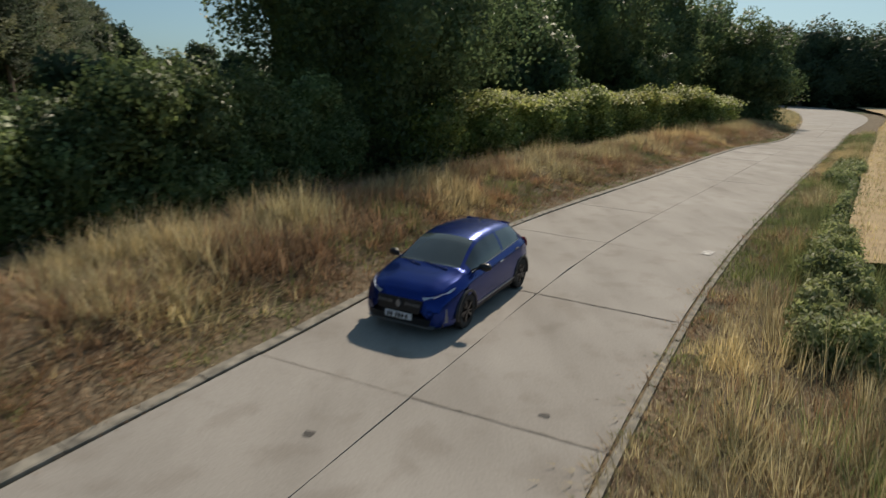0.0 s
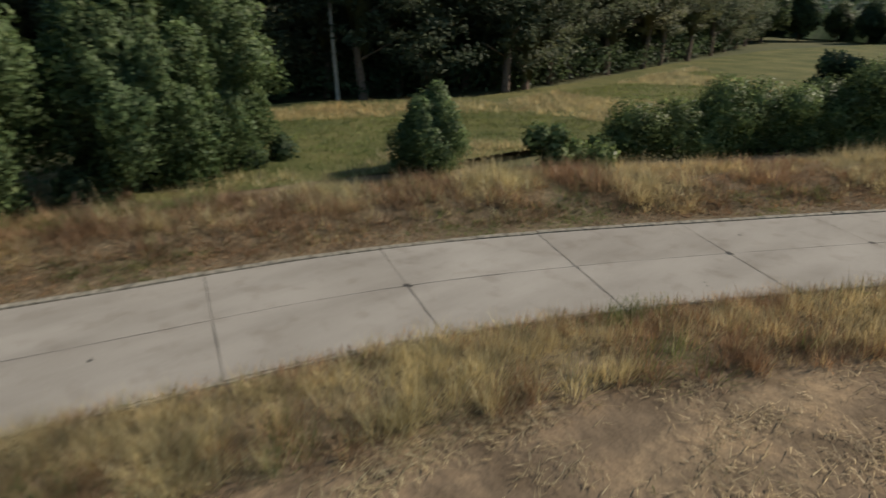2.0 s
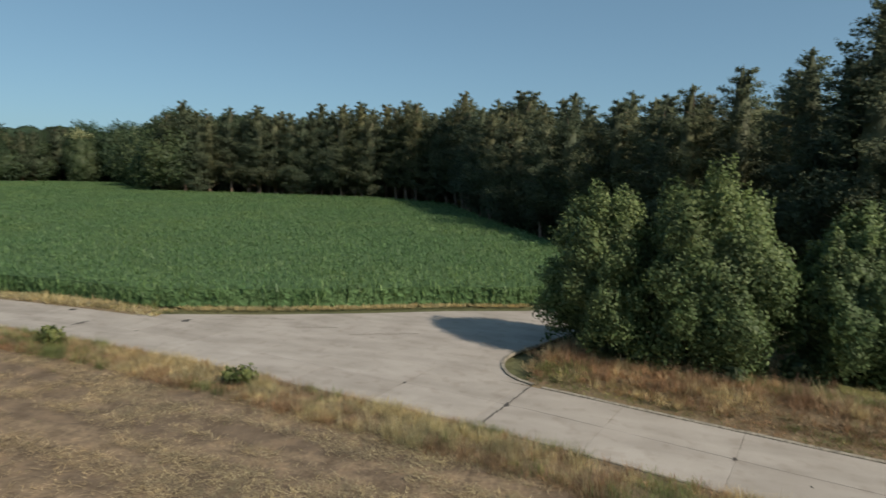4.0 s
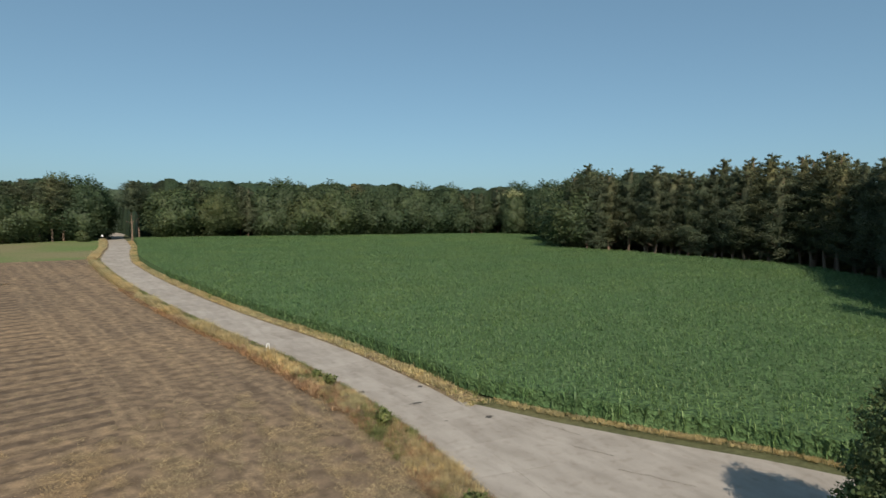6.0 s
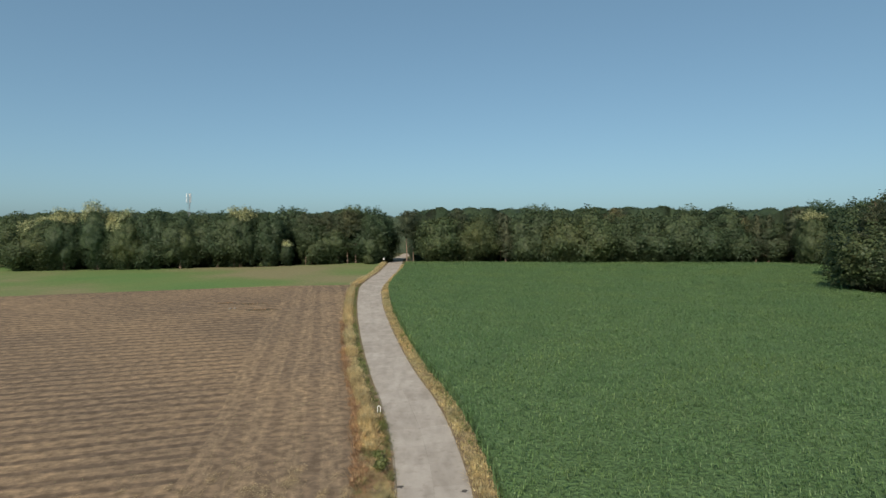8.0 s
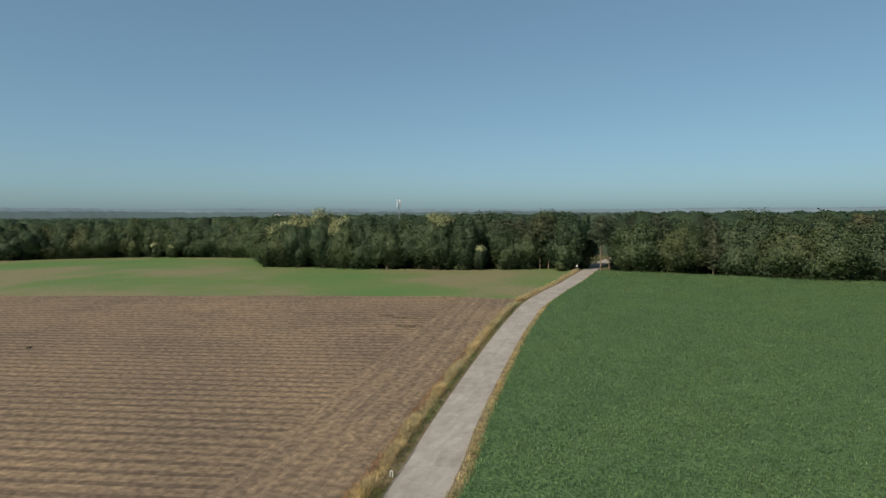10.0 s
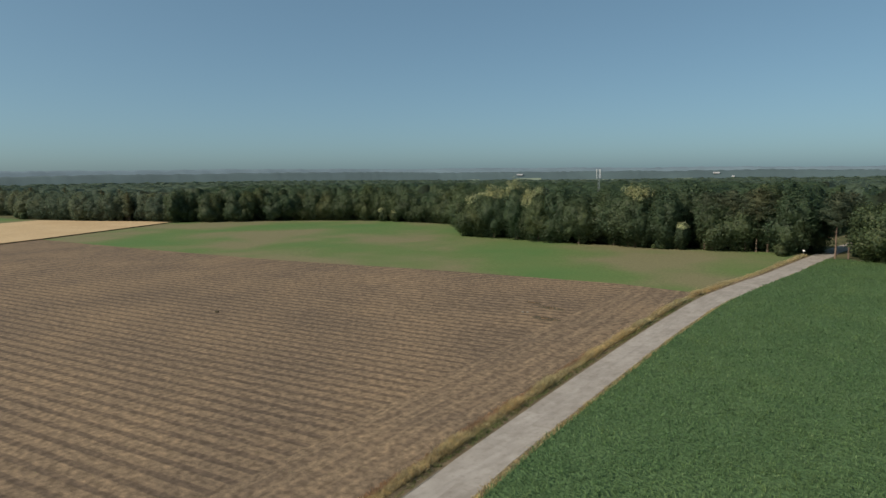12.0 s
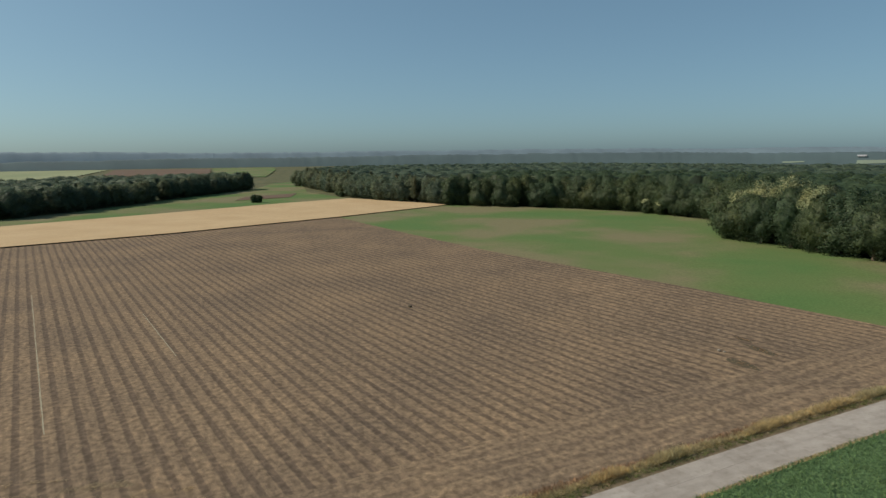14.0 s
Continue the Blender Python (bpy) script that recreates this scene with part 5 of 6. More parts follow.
    bmesh.ops.create_cube(bm, size=1, matrix=Matrix.Translation((-1.46, 0, 1.325)) @ Matrix.Rotation(radians(-16), 4, "Y") @ Matrix.Diagonal((0.22, 0.96, 0.04, 1)))
    bmesh.ops.bevel(bm, geom=bm.edges[:], offset=0.012, segments=2, affect="EDGES")
    part("spoiler", bm, M_BLUE, c, "blue roof spoiler")
    for y0, y1 in ((0.45, -0.1), (-0.1, -0.55)):
        bm = bmesh.new()
        limb(bm, (1.27, y0, 1.0), (1.16, y1, 1.055), 0.01, 0.006, 5)
        part("wiper", bm, M_BLACK, c, "windscreen wiper")
    return c


front, rear = Vector((0.5, 10.1)), Vector((1.8, 12.3))
head = (front - rear).normalized()
centre = (front + rear) / 2 - Vector((-head.y, head.x)) * 0.80
car(centre.x, centre.y, math.degrees(math.atan2(head.y, head.x)))

# ---- woods beyond their edges, the horizon ----
def canopy(name, outline, gap, height, label, seed, mat=None, step=2.0, leaves=0, leaf=0.5, peak=0.55):
    """A wood seen over its edge: one uneven roof of many domed crowns, rough with leaf clumps."""
    rng = np.random.default_rng(seed)
    o = np.array(outline, float)
    lo, hi = o.min(0) - 2 * gap, o.max(0) + 2 * gap
    nx, ny = ((hi - lo) / gap).astype(int) + 2
    cx = lo[0] + (np.arange(nx)[:, None] + 0.5 + 0.42 * (rng.random((nx, ny)) * 2 - 1)) * gap
    cy = lo[1] + (np.arange(ny)[None] + 0.5 + 0.42 * (rng.random((nx, ny)) * 2 - 1)) * gap
    top = height * (0.82 + 0.26 * rng.random((nx, ny)))
    wide = gap * (0.75 + 0.5 * rng.random((nx, ny)))

    def roof(p):
        i = np.clip(((p - lo) / gap).astype(int), 1, [nx - 2, ny - 2])
        z = np.zeros(len(p))
        for a in (-1, 0, 1):
            for b in (-1, 0, 1):
                k = (i[:, 0] + a, i[:, 1] + b)
                away = np.hypot(p[:, 0] - cx[k], p[:, 1] - cy[k]) / wide[k]
                z = np.maximum(z, top[k] - peak * wide[k] * away**2)
        return z + land(p[:, 0], p[:, 1]) + 0.5 * mottled(p, 1.4, seed + 1) + 0.4 * mottled(p, 3.0, seed + 2)

    gx, gy = np.arange(o[:, 0].min(), o[:, 0].max() + step, step), np.arange(o[:, 1].min(), o[:, 1].max() + step, step)
    p = np.stack(np.meshgrid(gx, gy, indexing="ij"), -1).reshape(-1, 2)
    within = inside(p, o)
    z = np.where(within, roof(p), land(p[:, 0], p[:, 1]))
    q = np.arange(len(p)).reshape(len(gx), len(gy))
    f = np.stack([q[:-1, :-1], q[1:, :-1], q[1:, 1:], q[:-1, 1:]], -1).reshape(-1, 4)
    f = f[within[f].any(1)]
    used = np.unique(f)
    back = np.zeros(len(p), int)
    back[used] = np.arange(len(used))
    f = back[f]
    v = np.c_[p, z][used]
    gradient = lambda p: np.c_[roof(p - (0.4, 0)) - roof(p + (0.4, 0)), roof(p - (0, 0.4)) - roof(p + (0, 0.4)), np.full(len(p), 0.8)]
    n = gradient(v[:, :2])
    dome = (v, np.vstack([f[:, :3], f[:, [0, 2, 3]]]), n / np.linalg.norm(n, axis=1)[:, None])
    lp = scatter(rng, o, leaves)
    n = gradient(lp)
    n /= np.linalg.norm(n, axis=1)[:, None]
    v, f, nn = joined([dome, leaves_at(rng, np.c_[lp, roof(lp) + leaf * 0.3 * rng.normal(size=leaves)], n, leaf, 0.65, 0.7, 0.75)])
    return stuff(name, mesh_of(name, v, f, mat or M_LEAFDARK, normals=nn), label, "wood")


w = lambda pts, d: [tuple(q) for q in offset(np.array(pts, float), d)]
canopy("pine_wood", w(WOOD_WEST, -15) + [(-190, -175), (-200, -60), (-150, 60), (-120, 130)], 6.0, 18.0, "deep dark pine wood", 121, M_PINE, 2.0, 26000, 0.4, 1.0)
canopy("wood_southwest", [(-165, -160)] + w(WOOD_SOUTHWEST, -17) + [(-28, -420), (-230, -430), (-420, -330), (-420, -150), (-200, -120)], 8.5, 26, "dense mixed wood behind the maize", 122, None, 2.0, 60000, 0.5)
canopy("wood_south", w(WOOD_SOUTH, -17)[1:] + [(470, -300), (560, -380), (420, -520), (100, -520), (-8, -430)], 9.0, 26, "dense mixed wood behind the crop", 123, None, 2.0, 80000, 0.5)
canopy("wood_far", [(-420, -420), (-30, -425), (100, -525), (420, -525), (560, -385), (470, -296), (620, -228), (870, -208), (1100, -330), (1100, -800), (500, -1050), (-200, -950)], 13, 25, "far woodland canopy", 124, M_HAZEDLEAF, 4.5, 50000, 0.9)
canopy("wood_northeast", [(476, 96), (551, 38), (671, -29), (812, -112), (830, -60), (760, 120), (600, 240), (470, 220)], 11, 22, "wood beyond the wheat", 125, M_HAZEDLEAF, 3.0, 16000, 0.7)
canopy("wood_bend", [(95, 186), (107, 167), (122, 158), (205, 158), (240, 260), (150, 300)], 9, 16, "wood beyond the road's bend", 126, None, 2.5, 8000, 0.5)
canopy("wood_meadow_end", [(-90, 150), (-38, 128), (-10, 150), (-30, 240), (-110, 240)], 9, 7, "low trees at the meadow's end", 127, None, 2.5, 6000, 0.5)
rng = np.random.default_rng(128)
fine = spline(WOOD_WEST[:11], 1.0)
p, d = along(rng, fine, 0.2, 9.0, 80000, -1)
high = 3.6 * np.clip(mottled(p, 0.5, 129) + 0.15 + 0.06 * d, 0.15, 1.6)
q = np.c_[p, land(p[:, 0], p[:, 1]) + 0.1 + high * rng.random(len(p)) ** 0.6]
face = rng.normal(size=q.shape) * 0.5 + (0.35, 0.3, 0.6)
v, f, n = leaves_at(rng, q, face / np.linalg.norm(face, axis=1)[:, None], 0.2, 0.6, 0.6)
stuff("undergrowth", mesh_of("undergrowth", v, f, M_LEAFDARK, normals=n), "dark shrubby undergrowth at the wood's edge", "undergrowth")


# distance haze put into the base colour, plus a weak glow of its own
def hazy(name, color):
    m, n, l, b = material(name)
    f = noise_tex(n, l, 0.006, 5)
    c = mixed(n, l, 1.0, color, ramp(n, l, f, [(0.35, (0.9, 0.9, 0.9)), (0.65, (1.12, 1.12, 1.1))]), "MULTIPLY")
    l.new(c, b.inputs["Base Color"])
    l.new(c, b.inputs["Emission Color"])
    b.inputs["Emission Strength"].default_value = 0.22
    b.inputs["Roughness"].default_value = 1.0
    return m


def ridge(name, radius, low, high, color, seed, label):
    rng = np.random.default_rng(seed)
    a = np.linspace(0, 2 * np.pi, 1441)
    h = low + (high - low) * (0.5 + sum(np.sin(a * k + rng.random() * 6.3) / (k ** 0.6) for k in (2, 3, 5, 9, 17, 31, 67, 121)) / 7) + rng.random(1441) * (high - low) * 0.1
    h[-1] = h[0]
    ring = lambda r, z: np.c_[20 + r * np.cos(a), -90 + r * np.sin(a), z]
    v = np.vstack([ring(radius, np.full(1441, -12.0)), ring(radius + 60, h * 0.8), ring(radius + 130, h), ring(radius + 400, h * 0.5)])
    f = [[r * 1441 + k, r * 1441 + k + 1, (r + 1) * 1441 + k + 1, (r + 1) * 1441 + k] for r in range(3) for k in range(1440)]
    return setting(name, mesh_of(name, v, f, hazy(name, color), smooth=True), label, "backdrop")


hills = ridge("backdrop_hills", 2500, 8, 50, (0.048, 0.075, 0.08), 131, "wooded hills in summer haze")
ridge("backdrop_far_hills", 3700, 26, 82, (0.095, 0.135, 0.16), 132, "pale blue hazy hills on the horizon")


def on_hill(angle, z):
    """A point on the near hills' front slope at this height, and the crest's height there."""
    k = int(angle % (2 * math.pi) / (2 * math.pi) * 1440)
    crest = hills.data.vertices[2 * 1441 + k].co.z
    r = 2496 + 60 * (z + 12) / (0.8 * crest + 12)
    return (20 + r * math.cos(angle), -90 + r * math.sin(angle), z), crest


# field colour washed out with the same painted haze as the hills
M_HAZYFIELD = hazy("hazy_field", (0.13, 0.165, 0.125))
for a0, a1, low, high in ((-0.894, -0.922, -3, 2), (-0.985, -1.026, -5, 7), (-1.076, -1.159, -6, 1), (-1.235, -1.262, -1, 6)):
    ang = np.linspace(a0, a1, 9)
    lean = np.linspace(-1.5, 1.5, 9)
    v = [on_hill(a, low + k)[0] for a, k in zip(ang, lean)] + [on_hill(a, high + k * 0.6)[0] for a, k in zip(ang, lean)]
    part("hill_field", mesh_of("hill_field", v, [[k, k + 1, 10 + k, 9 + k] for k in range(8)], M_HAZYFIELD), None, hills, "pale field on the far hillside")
for angle, z, long, tall in ((-0.99, 20, 26, 4), (-1.319, 9, 9, 5), (-1.295, 24, 24, 3.5)):
    at, crest = on_hill(angle, z)
    t = thing("hall", "long white hall on the far hillside", "building", (at[0], at[1], at[2] - 1), math.degrees(angle))
    bm = bmesh.new()
    bmesh.ops.create_cube(bm, size=1, matrix=Matrix.Translation((0, 0, tall / 2)) @ Matrix.Diagonal((14, long, tall, 1)))
    part("wall", bm, plain("white_cladding", (0.52, 0.53, 0.55), 0.6, 0, 0.3, 0.05), t)
    bm = bmesh.new()
    ridge_v = [bm.verts.new(p) for p in ((-7.3, -long / 2 - 0.3, tall), (7.3, -long / 2 - 0.3, tall), (0, -long / 2 - 0.3, tall + 1.8), (-7.3, long / 2 + 0.3, tall), (7.3, long / 2 + 0.3, tall), (0, long / 2 + 0.3, tall + 1.8))]
    for face in ((0, 1, 2), (5, 4, 3), (0, 2, 5, 3), (1, 4, 5, 2), (0, 3, 4, 1)):
        bm.faces.new([ridge_v[k] for k in face])
    part("roof", bm, plain("pale_roof", (0.42, 0.43, 0.45), 0.6, 0, 0.3, 0.05), t)

# ---- small things ----
M_WHITE = plain("white_enamel", (0.75, 0.76, 0.76), 0.5, 0, 10, 0.05)
M_STEEL = plain("galvanised_steel", (0.42, 0.43, 0.44), 0.45, 0.8, 12, 0.15)


def radio_mast(x, y, top):
    t = thing("radio_mast", "white telecommunication mast standing above the wood", "mast", (x, y, float(land(x, y))))
    bm = bmesh.new()
    for k in range(3):
        a = k * 2.094
        limb(bm, (math.cos(a) * 0.9, math.sin(a) * 0.9, 0), (math.cos(a) * 0.45, math.sin(a) * 0.45, top), 0.09, 0.06, 6)
    for z in np.arange(2, top, 2.0):
        for k in range(3):
            a, b2, r = k * 2.094, (k + 1) * 2.094, 0.9 - 0.45 * z / top
            limb(bm, (math.cos(a) * r, math.sin(a) * r, z), (math.cos(b2) * r, math.sin(b2) * r, min(top, z + 1.6)), 0.035, 0.035, 4)
    part("lattice", bm, M_STEEL, t, "galvanised lattice")
    for z in (top - 1.2, top - 3.6):
        for k in range(3):
            bm = bmesh.new()
            a = k * 2.094 + 0.5
            bmesh.ops.create_cube(bm, size=1, matrix=Matrix.Translation((math.cos(a) * 1.15, math.sin(a) * 1.15, z)) @ Matrix.Rotation(a, 4, "Z") @ Matrix.Diagonal((0.25, 0.75, 2.2, 1)))
            bmesh.ops.bevel(bm, geom=bm.edges[:], offset=0.05, segments=1, affect="EDGES")
            part("antenna", bm, M_WHITE, t, "white panel antenna")
    return t


radio_mast(88.7, -336, 37.5 - float(land(88.7, -336)) + 0.8)


def marker_hoop(x, y):
    """A small white hoop on two legs in the verge."""
    t = thing("marker_post", "small white hoop marker in the grassy verge", "marker", (x, y, float(land(x, y))))
    bm = bmesh.new()
    pts = [(0.16 * math.cos(a), 0, 0.62 + 0.16 * math.sin(a)) for a in np.linspace(math.pi, 0, 9)]
    for a, b in zip([(-0.16, 0, -0.1)] + pts, pts + [(0.16, 0, -0.1)]):
        limb(bm, a, b, 0.05, 0.05, 6)
    part("hoop", bm, M_WHITE, t, "white painted tube")
    return t


marker_hoop(-13.9, -84.8)


def road_sign(x, y, turn, red=False):
    t = thing("road_sign", "small white road sign on a steel post by the road", "sign", (x, y, float(land(x, y))), turn)
    bm = bmesh.new()
    limb(bm, (0, 0, -0.2), (0, 0, 2.3), 0.035, 0.035, 8)
    part("post", bm, M_STEEL, t, "steel post")
    bm = bmesh.new()
    bmesh.ops.create_cone(bm, cap_ends=True, segments=20, radius1=0.42, radius2=0.42, depth=0.03, matrix=Matrix.Translation((0, 0.05, 2.1)) @ Matrix.Rotation(radians(90), 4, "X"))
    part("panel", bm, M_WHITE, t, "round white panel")
    return t


road_sign(-11.2, -316.5, 170)
road_sign(-44, -305, 170)

TRAMLINES = ((36, -41.5, 120), (70, -59.5, 45))
# weed patches, a clod and wheel tracks in the stubble
M_DARKSOIL = soil_like("damp_soil", [(0.3, (0.085, 0.075, 0.05)), (0.7, (0.12, 0.10, 0.065))], [(0.3, (0.7, 0.7, 0.7)), (0.7, (1.1, 1.1, 1.1))], 0.5, 4)
M_TRACK = soil_like("track_soil", [(0.3, (0.15, 0.115, 0.075)), (0.7, (0.19, 0.145, 0.095))], [(0.3, (0.8, 0.8, 0.8)), (0.7, (1.1, 1.1, 1.1))], 0.5, 4)
rng = np.random.default_rng(141)
for x, y, rx, ry in ((22.5, -180.5, 4.2, 1.3), (17.5, -170, 4.0, 1.6), (30, -183, 2.4, 0.9)):
    a = np.linspace(0, 6.283, 25)[:-1]
    rr = 0.75 + 0.45 * rng.random(24)
    tagged(new("weed_patch", sheet("weed_patch", np.c_[x + np.cos(a) * rx * rr, y + np.sin(a) * ry * rr], 1.5, 0.02, M_DARKSOIL)), "dark weedy patch in the stubble", "weeds", "patches in the stubble", "stuff")
    p = np.c_[x + rng.normal(size=70) * rx * 0.45, y + rng.normal(size=70) * ry * 0.45]
    tufts("patch_weeds", p, 0.0, 8, 0.15, 0.25, 0.06, M_RUST, "tufts of brown weeds in the stubble", int(x * 7))
for x, y, s in ((91, -121, 0.55), (25.8, -171.8, 0.4), (24.8, -172.4, 0.3)):
    bm = bmesh.new()
    bmesh.ops.create_icosphere(bm, subdivisions=2, radius=s)
    for v in bm.verts:
        v.co *= 0.8 + 0.4 * rng.random()
        v.co.z *= 0.6
    me = bpy.data.meshes.new("clod")
    bm.to_mesh(me)
    bm.free()
    me.materials.append(M_DARKSOIL if x > 50 else M_KERB)
    ob = new("clod", me)
    ob.location = (x, y, float(land(x, y)) + s * 0.4)
    tagged(ob, "dark clod of earth lying on the stubble" if x > 50 else "pale sack lying in the stubble", "clod" if x > 50 else "sack")
for k, pts in enumerate(([(41.5, -84), (45.5, -89.5), (50.5, -96), (50.8, -104), (45, -112)], [(44, -153), (47.5, -160), (46.5, -166), (41, -170)])):
    for d in (0, 1.9):
        line = offset(spline(pts, 1.5), d)
        tagged(new("wheel_track", lofted("wheel_track", line, offset(line, 0.25), [0.015, 0.015], M_TRACK, 1)), "curved dark wheel track in the stubble", "wheel track", "wheel tracks", "stuff")

M_TRAMLINE = soil_like("tramline_straw", [(0.3, (0.30, 0.28, 0.20)), (0.7, (0.36, 0.34, 0.25))], [(0.3, (0.8, 0.8, 0.8)), (0.7, (1.1, 1.1, 1.1))], 0.4, 4)
for x, y, long in TRAMLINES:
    row = np.array([math.cos(ROW_TURN), math.sin(ROW_TURN)])
    line = np.array([x, y]) + row * np.linspace(0, long, 30)[:, None]
    wide = 0.12 + 0.14 * rng.random(30)
    tagged(new("tramline", lofted("tramline", line, offset(line, wide), [0.02, 0.02], M_TRAMLINE, 1)), "pale narrow tramline along the stubble rows", "wheel track", "wheel tracks", "stuff")

# ---- road slabs, joints and kerbs ----
def station(s):
    i = s / 0.5
    k = np.arange(len(ROAD))
    return np.array([np.interp(i, k, ROAD[:, c]) for c in range(4)])


mid = (ROAD[:, :2] + ROAD[:, 2:]) / 2
zero = 0.5 * int(np.argmin(np.hypot(mid[:, 0] + 0.5, mid[:, 1] - 7.6)))
SLAB = 5.0
rng = np.random.default_rng(151)


def slab_mesh(s0, s1, u0, u1, worn):
    """One slab: worn edges, a slight tilt, the sides going down to the bed."""
    ss, us = np.linspace(s0, s1, 6), np.linspace(u0, u1, 4)
    tilt = rng.normal(size=3) * 0.0012
    wear = rng.normal(size=(6, 4, 2)) * worn
    top = np.zeros((6, 4, 3))
    for a, s in enumerate(ss):
        e = station(s)
        for b, u in enumerate(us):
            p = e[:2] * (1 - u) + e[2:] * u
            if a in (0, 5) or b in (0, 3):
                p = p + wear[a, b]
            top[a, b] = (*p, float(land(*p)) + tilt[0] + tilt[1] * (a - 2.5) + tilt[2] * (b - 1.5))
    edge = [(0, b) for b in range(4)] + [(a, 3) for a in range(1, 6)] + [(5, b) for b in (2, 1, 0)] + [(a, 0) for a in (4, 3, 2, 1)]
    v = top.reshape(-1, 3).tolist()
    inner = len(v)
    v += [(top[a, b] - (0, 0, 0.05)).tolist() for a, b in edge]
    f = [[a * 4 + b, a * 4 + b + 1, (a + 1) * 4 + b + 1, (a + 1) * 4 + b] for a in range(5) for b in range(3)]
    k = len(edge)
    f += [[edge[q][0] * 4 + edge[q][1], inner + q, inner + (q + 1) % k, edge[(q + 1) % k][0] * 4 + edge[(q + 1) % k][1]] for q in range(k)]
    return mesh_of("slab", v, f, M_CONCRETE)


for j in range(-19, 66):
    s0, s1 = zero + j * SLAB, zero + (j + 1) * SLAB
    if s0 < 0 or s1 > len(ROAD) * 0.5 - 1:
        continue
    gap, split = (0.009, 0.0018) if j < 8 else (0.004, 0.0008)
    for u0, u1 in ((0.0, 0.5 - split), (0.5 + split, 1.0)):
        part("slab", slab_mesh(s0 + gap, s1 - gap, u0, u1, 0.006 if j < 8 else 0.002), None, road)
far = ROAD[int((zero + 66 * SLAB) / 0.5):]
part("slab_far", lofted("slab_far", far[:, :2], far[:, 2:], [0.0, 0.0], M_CONCRETE, 2), None, road)
north = ROAD[: int((zero - 19 * SLAB) / 0.5) + 1]
part("slab_north", lofted("slab_north", north[:, :2], north[:, 2:], [0.0, 0.0], M_CONCRETE, 2), None, road)

# tar at the joints: thin uneven smears
for j in range(-3, 22):
    e = station(zero + j * SLAB)
    along_dir = e[2:] - e[:2]
    for u0, u1, wide in ((0.02, 0.98, 0.018),) if j in (-1, 0, 1, 2, 3, 4, 9, 11, 14) else ():
        us = np.linspace(u0, u1, 24)
        pts = e[:2] + along_dir * us[:, None]
        nrm = np.array([-along_dir[1], along_dir[0]]) / np.linalg.norm(along_dir)
        a = pts + nrm * (wide * (0.3 + rng.random(24)))[:, None]
        b = pts - nrm * (wide * (0.3 + rng.random(24)))[:, None]
        part("tar_seam", lofted("tar_seam", a, b, [0.009, 0.009], M_SEAM, 1), None, road, "grimy brown joint seam")
    if j in (1, 2, 4, 6, 9, 13):
        p = e[:2] + along_dir * 0.5
        ang = np.linspace(0, 6.283, 19)[:-1]
        r = 0.09 * (0.5 + 0.9 * rng.random(18))
        part("tar_patch", sheet("tar_patch", np.c_[p[0] + np.cos(ang) * r * 1.6, p[1] + np.sin(ang) * r], 0.3, 0.012, M_TAR), None, road, "black tar patch")
for x, y, rx, ry in ((-18.6, -59.1, 0.6, 0.2), (-14.6, -28.9, 0.3, 0.12), (-16.1, -64.3, 0.35, 0.3), (-21.4, -63.1, 0.35, 0.3), (-21.8, -53.2, 0.4, 0.3)):
    ang = np.linspace(0, 6.283, 19)[:-1]
    r = 0.5 + 0.7 * rng.random(18)
    part("tar_patch", sheet("tar_patch", np.c_[x + np.cos(ang) * rx * r, y + np.sin(ang) * ry * r], 0.5, 0.012, M_TAR), None, road, "black tar patch")
t = np.linspace(0, 1, 30)[:, None]
line = np.array([(-12.1, -29.42)]) * (1 - t) + np.array([(-17.3, -28.3)]) * t + rng.normal(size=(30, 2)) * 0.02
part("tar_seam", lofted("tar_seam", line, offset(line, 0.05 + 0.07 * rng.random(30)), [0.011, 0.011], M_TAR, 1), None, road, "dark tar seam")
for a, b in (((-22.99, -45.35), (-24.12, -42.64)), ((-22.73, -41.04), (-24.7, -37.0)), ((-23.86, -51.72), (-24.92, -46.56))):
    line = np.array(a) * (1 - t) + np.array(b) * t + rng.normal(size=(30, 2)) * 0.05
    part("tar_seam", lofted("tar_seam", line, offset(line, 0.05 + 0.08 * rng.random(30)), [0.009, 0.009], M_SEAM, 1), None, road, "grimy crack in the worn concrete")
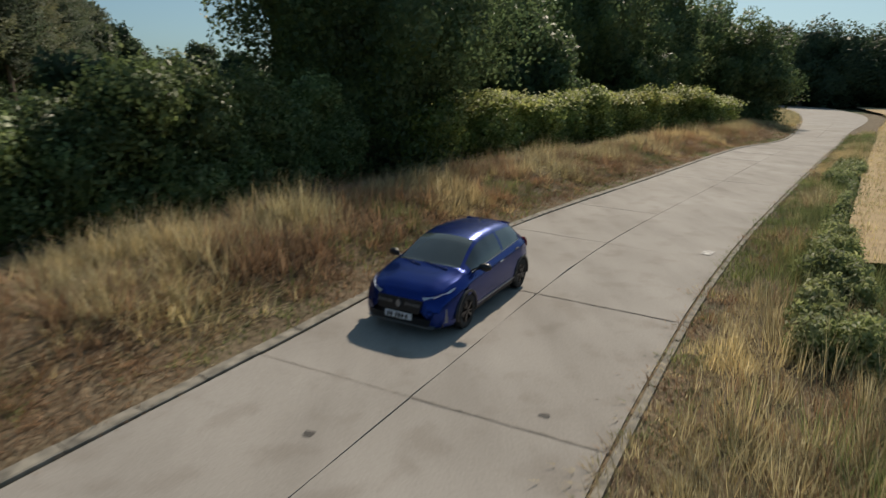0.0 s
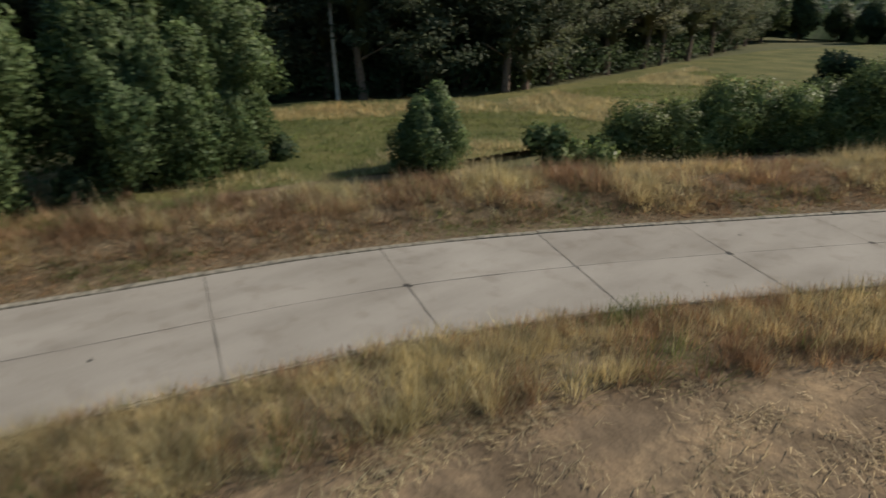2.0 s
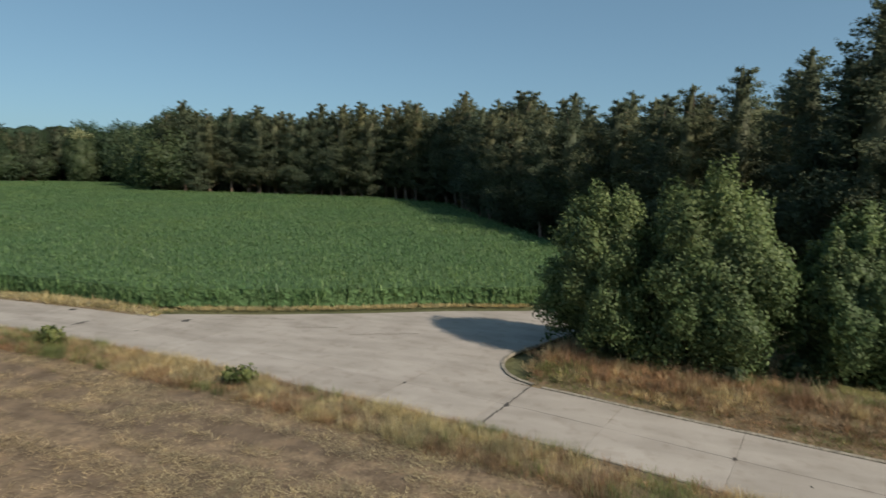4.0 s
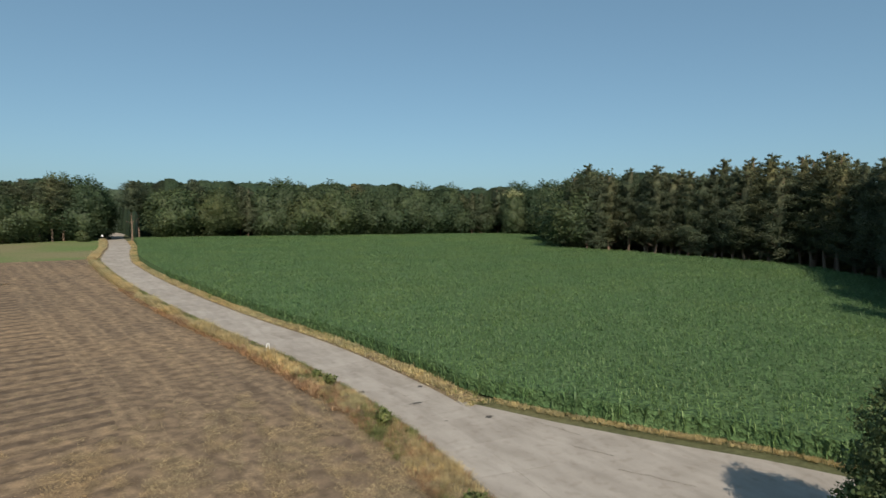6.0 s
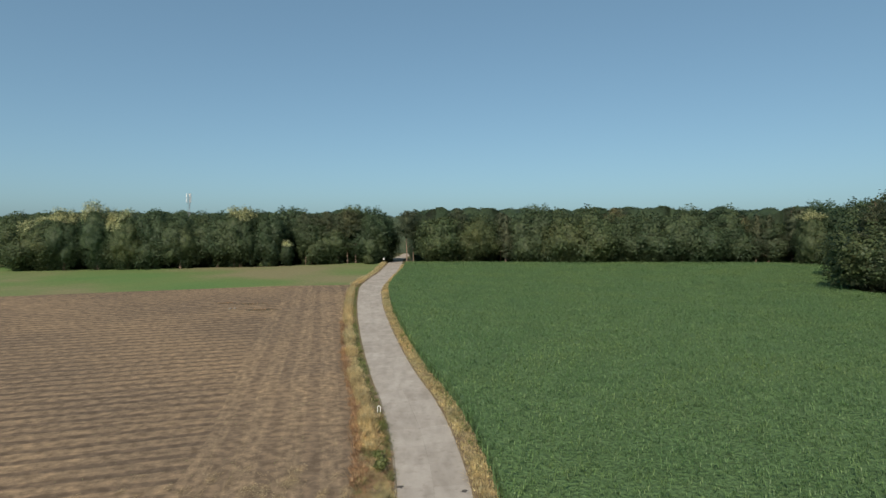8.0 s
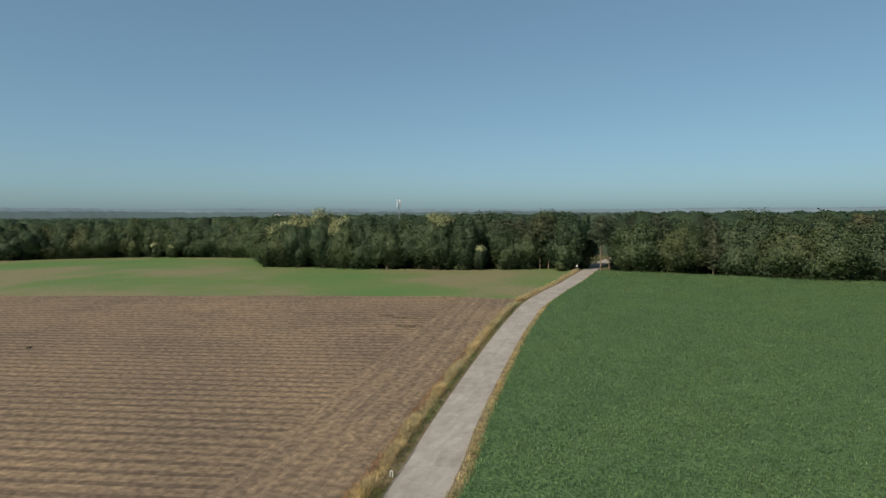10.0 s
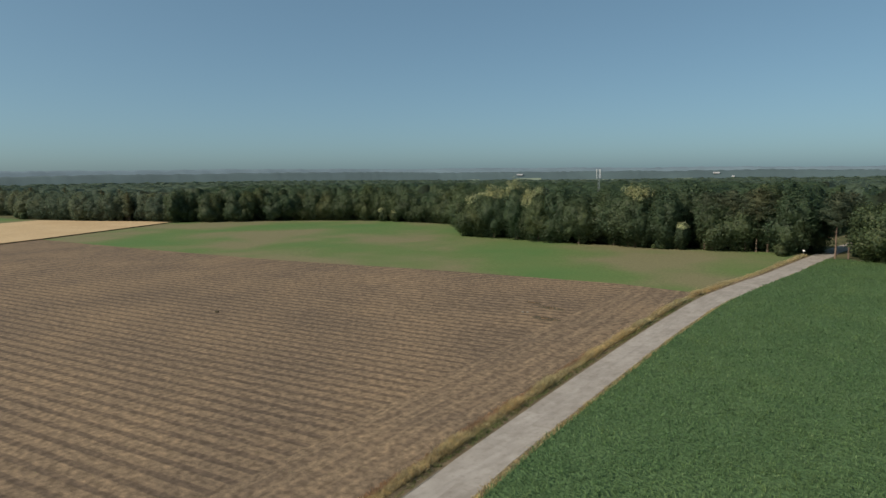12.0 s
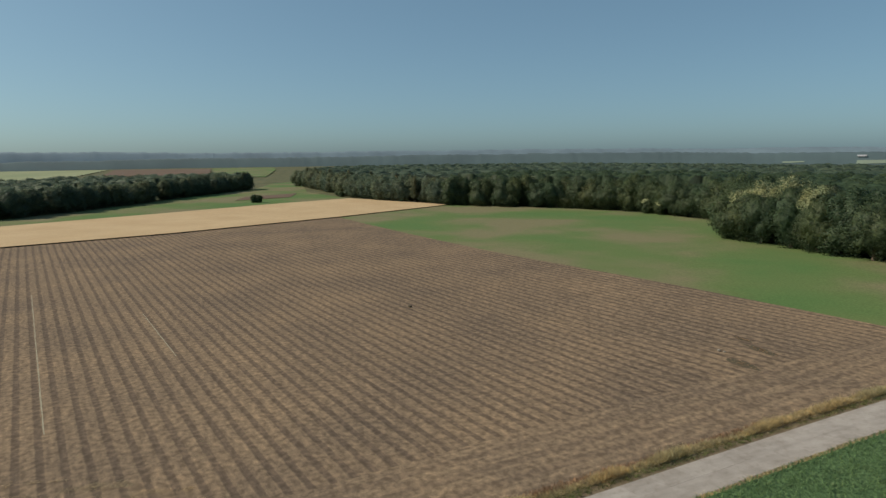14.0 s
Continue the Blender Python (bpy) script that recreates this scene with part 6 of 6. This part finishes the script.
for k in range(8):
    e = station(zero + rng.uniform(-4, 30))
    p = e[:2] + (e[2:] - e[:2]) * rng.uniform(0.06, 0.94)
    a = np.linspace(0, 6.283, 10)[:-1]
    r = (0.02 + 0.05 * rng.random()) * (0.6 + 0.8 * rng.random(9))
    part("tar_speck", sheet("tar_speck", np.c_[p[0] + np.cos(a) * r * 1.5, p[1] + np.sin(a) * r], 0.3, 0.008, M_TAR), None, road, "small dark speck of grime")
# drain grating
drain = part("drain_cover", sheet("drain_cover", [(7.3, 14.95), (7.6, 15.3), (7.4, 15.45), (7.1, 15.1)], 0.5, 0.014, plain("worn_iron", (0.36, 0.35, 0.33), 0.7, 0, 9, 0.6)), None, road, "pale steel drain cover")


def kerb_mesh(a, b, side, high, wide):
    """One kerb stone between two points of the road's edge, bevelled; side points away from the road."""
    v = []
    for p, inset in ((a, 0.0), (b, 0.0)):
        z = float(land(*p))
        for off, h in ((0.05, -0.06), (0.055, high - 0.015), (0.075, high), (wide + 0.03, high + 0.005), (wide + 0.05, -0.06)):
            q = p + side * off
            v.append((q[0], q[1], z + h))
    f = [[k, k + 1, 6 + k, 5 + k] for k in range(4)]
    me = mesh_of("kerb_stone", v, f + [[0, 4, 9, 5]], M_KERB)
    return me


def kerb_row(name, line, sign, high, wide, label):
    row = setting(name, lofted(name, line, offset(line, sign * wide), [-0.05, -0.05], M_ROADBED, 1), label, "kerb")
    t = np.gradient(line, axis=0)
    t /= np.linalg.norm(t, axis=1)[:, None]
    for k in range(len(line) - 1):
        d = line[k + 1] - line[k]
        gap = d / np.linalg.norm(d) * 0.012
        side = np.array([-t[k, 1], t[k, 0]]) * sign
        part("kerb_stone", kerb_mesh(line[k] + gap, line[k + 1] - gap, side + rng.normal(size=2) * 0.01, high + rng.normal() * 0.006, wide), None, row)
    return row


kerb_row("kerb_west", near(WEST, 60, -28), -1, 0.03, 0.22, "weathered concrete kerb along the bank")
kerb_row("kerb_corner", spline([(-17.45, -28.3), (-18.3, -29.6), (-20.0, -30.5), (-22.2, -30.6), (-26, -28.9), (-31, -26.7)], 1.0), 1 * -1, 0.07, 0.22, "curved concrete kerb at the side road")
kerb_row("kerb_east", near(EAST, 60, -95), 1, 0.035, 0.14, "weathered concrete kerb along the field verge")
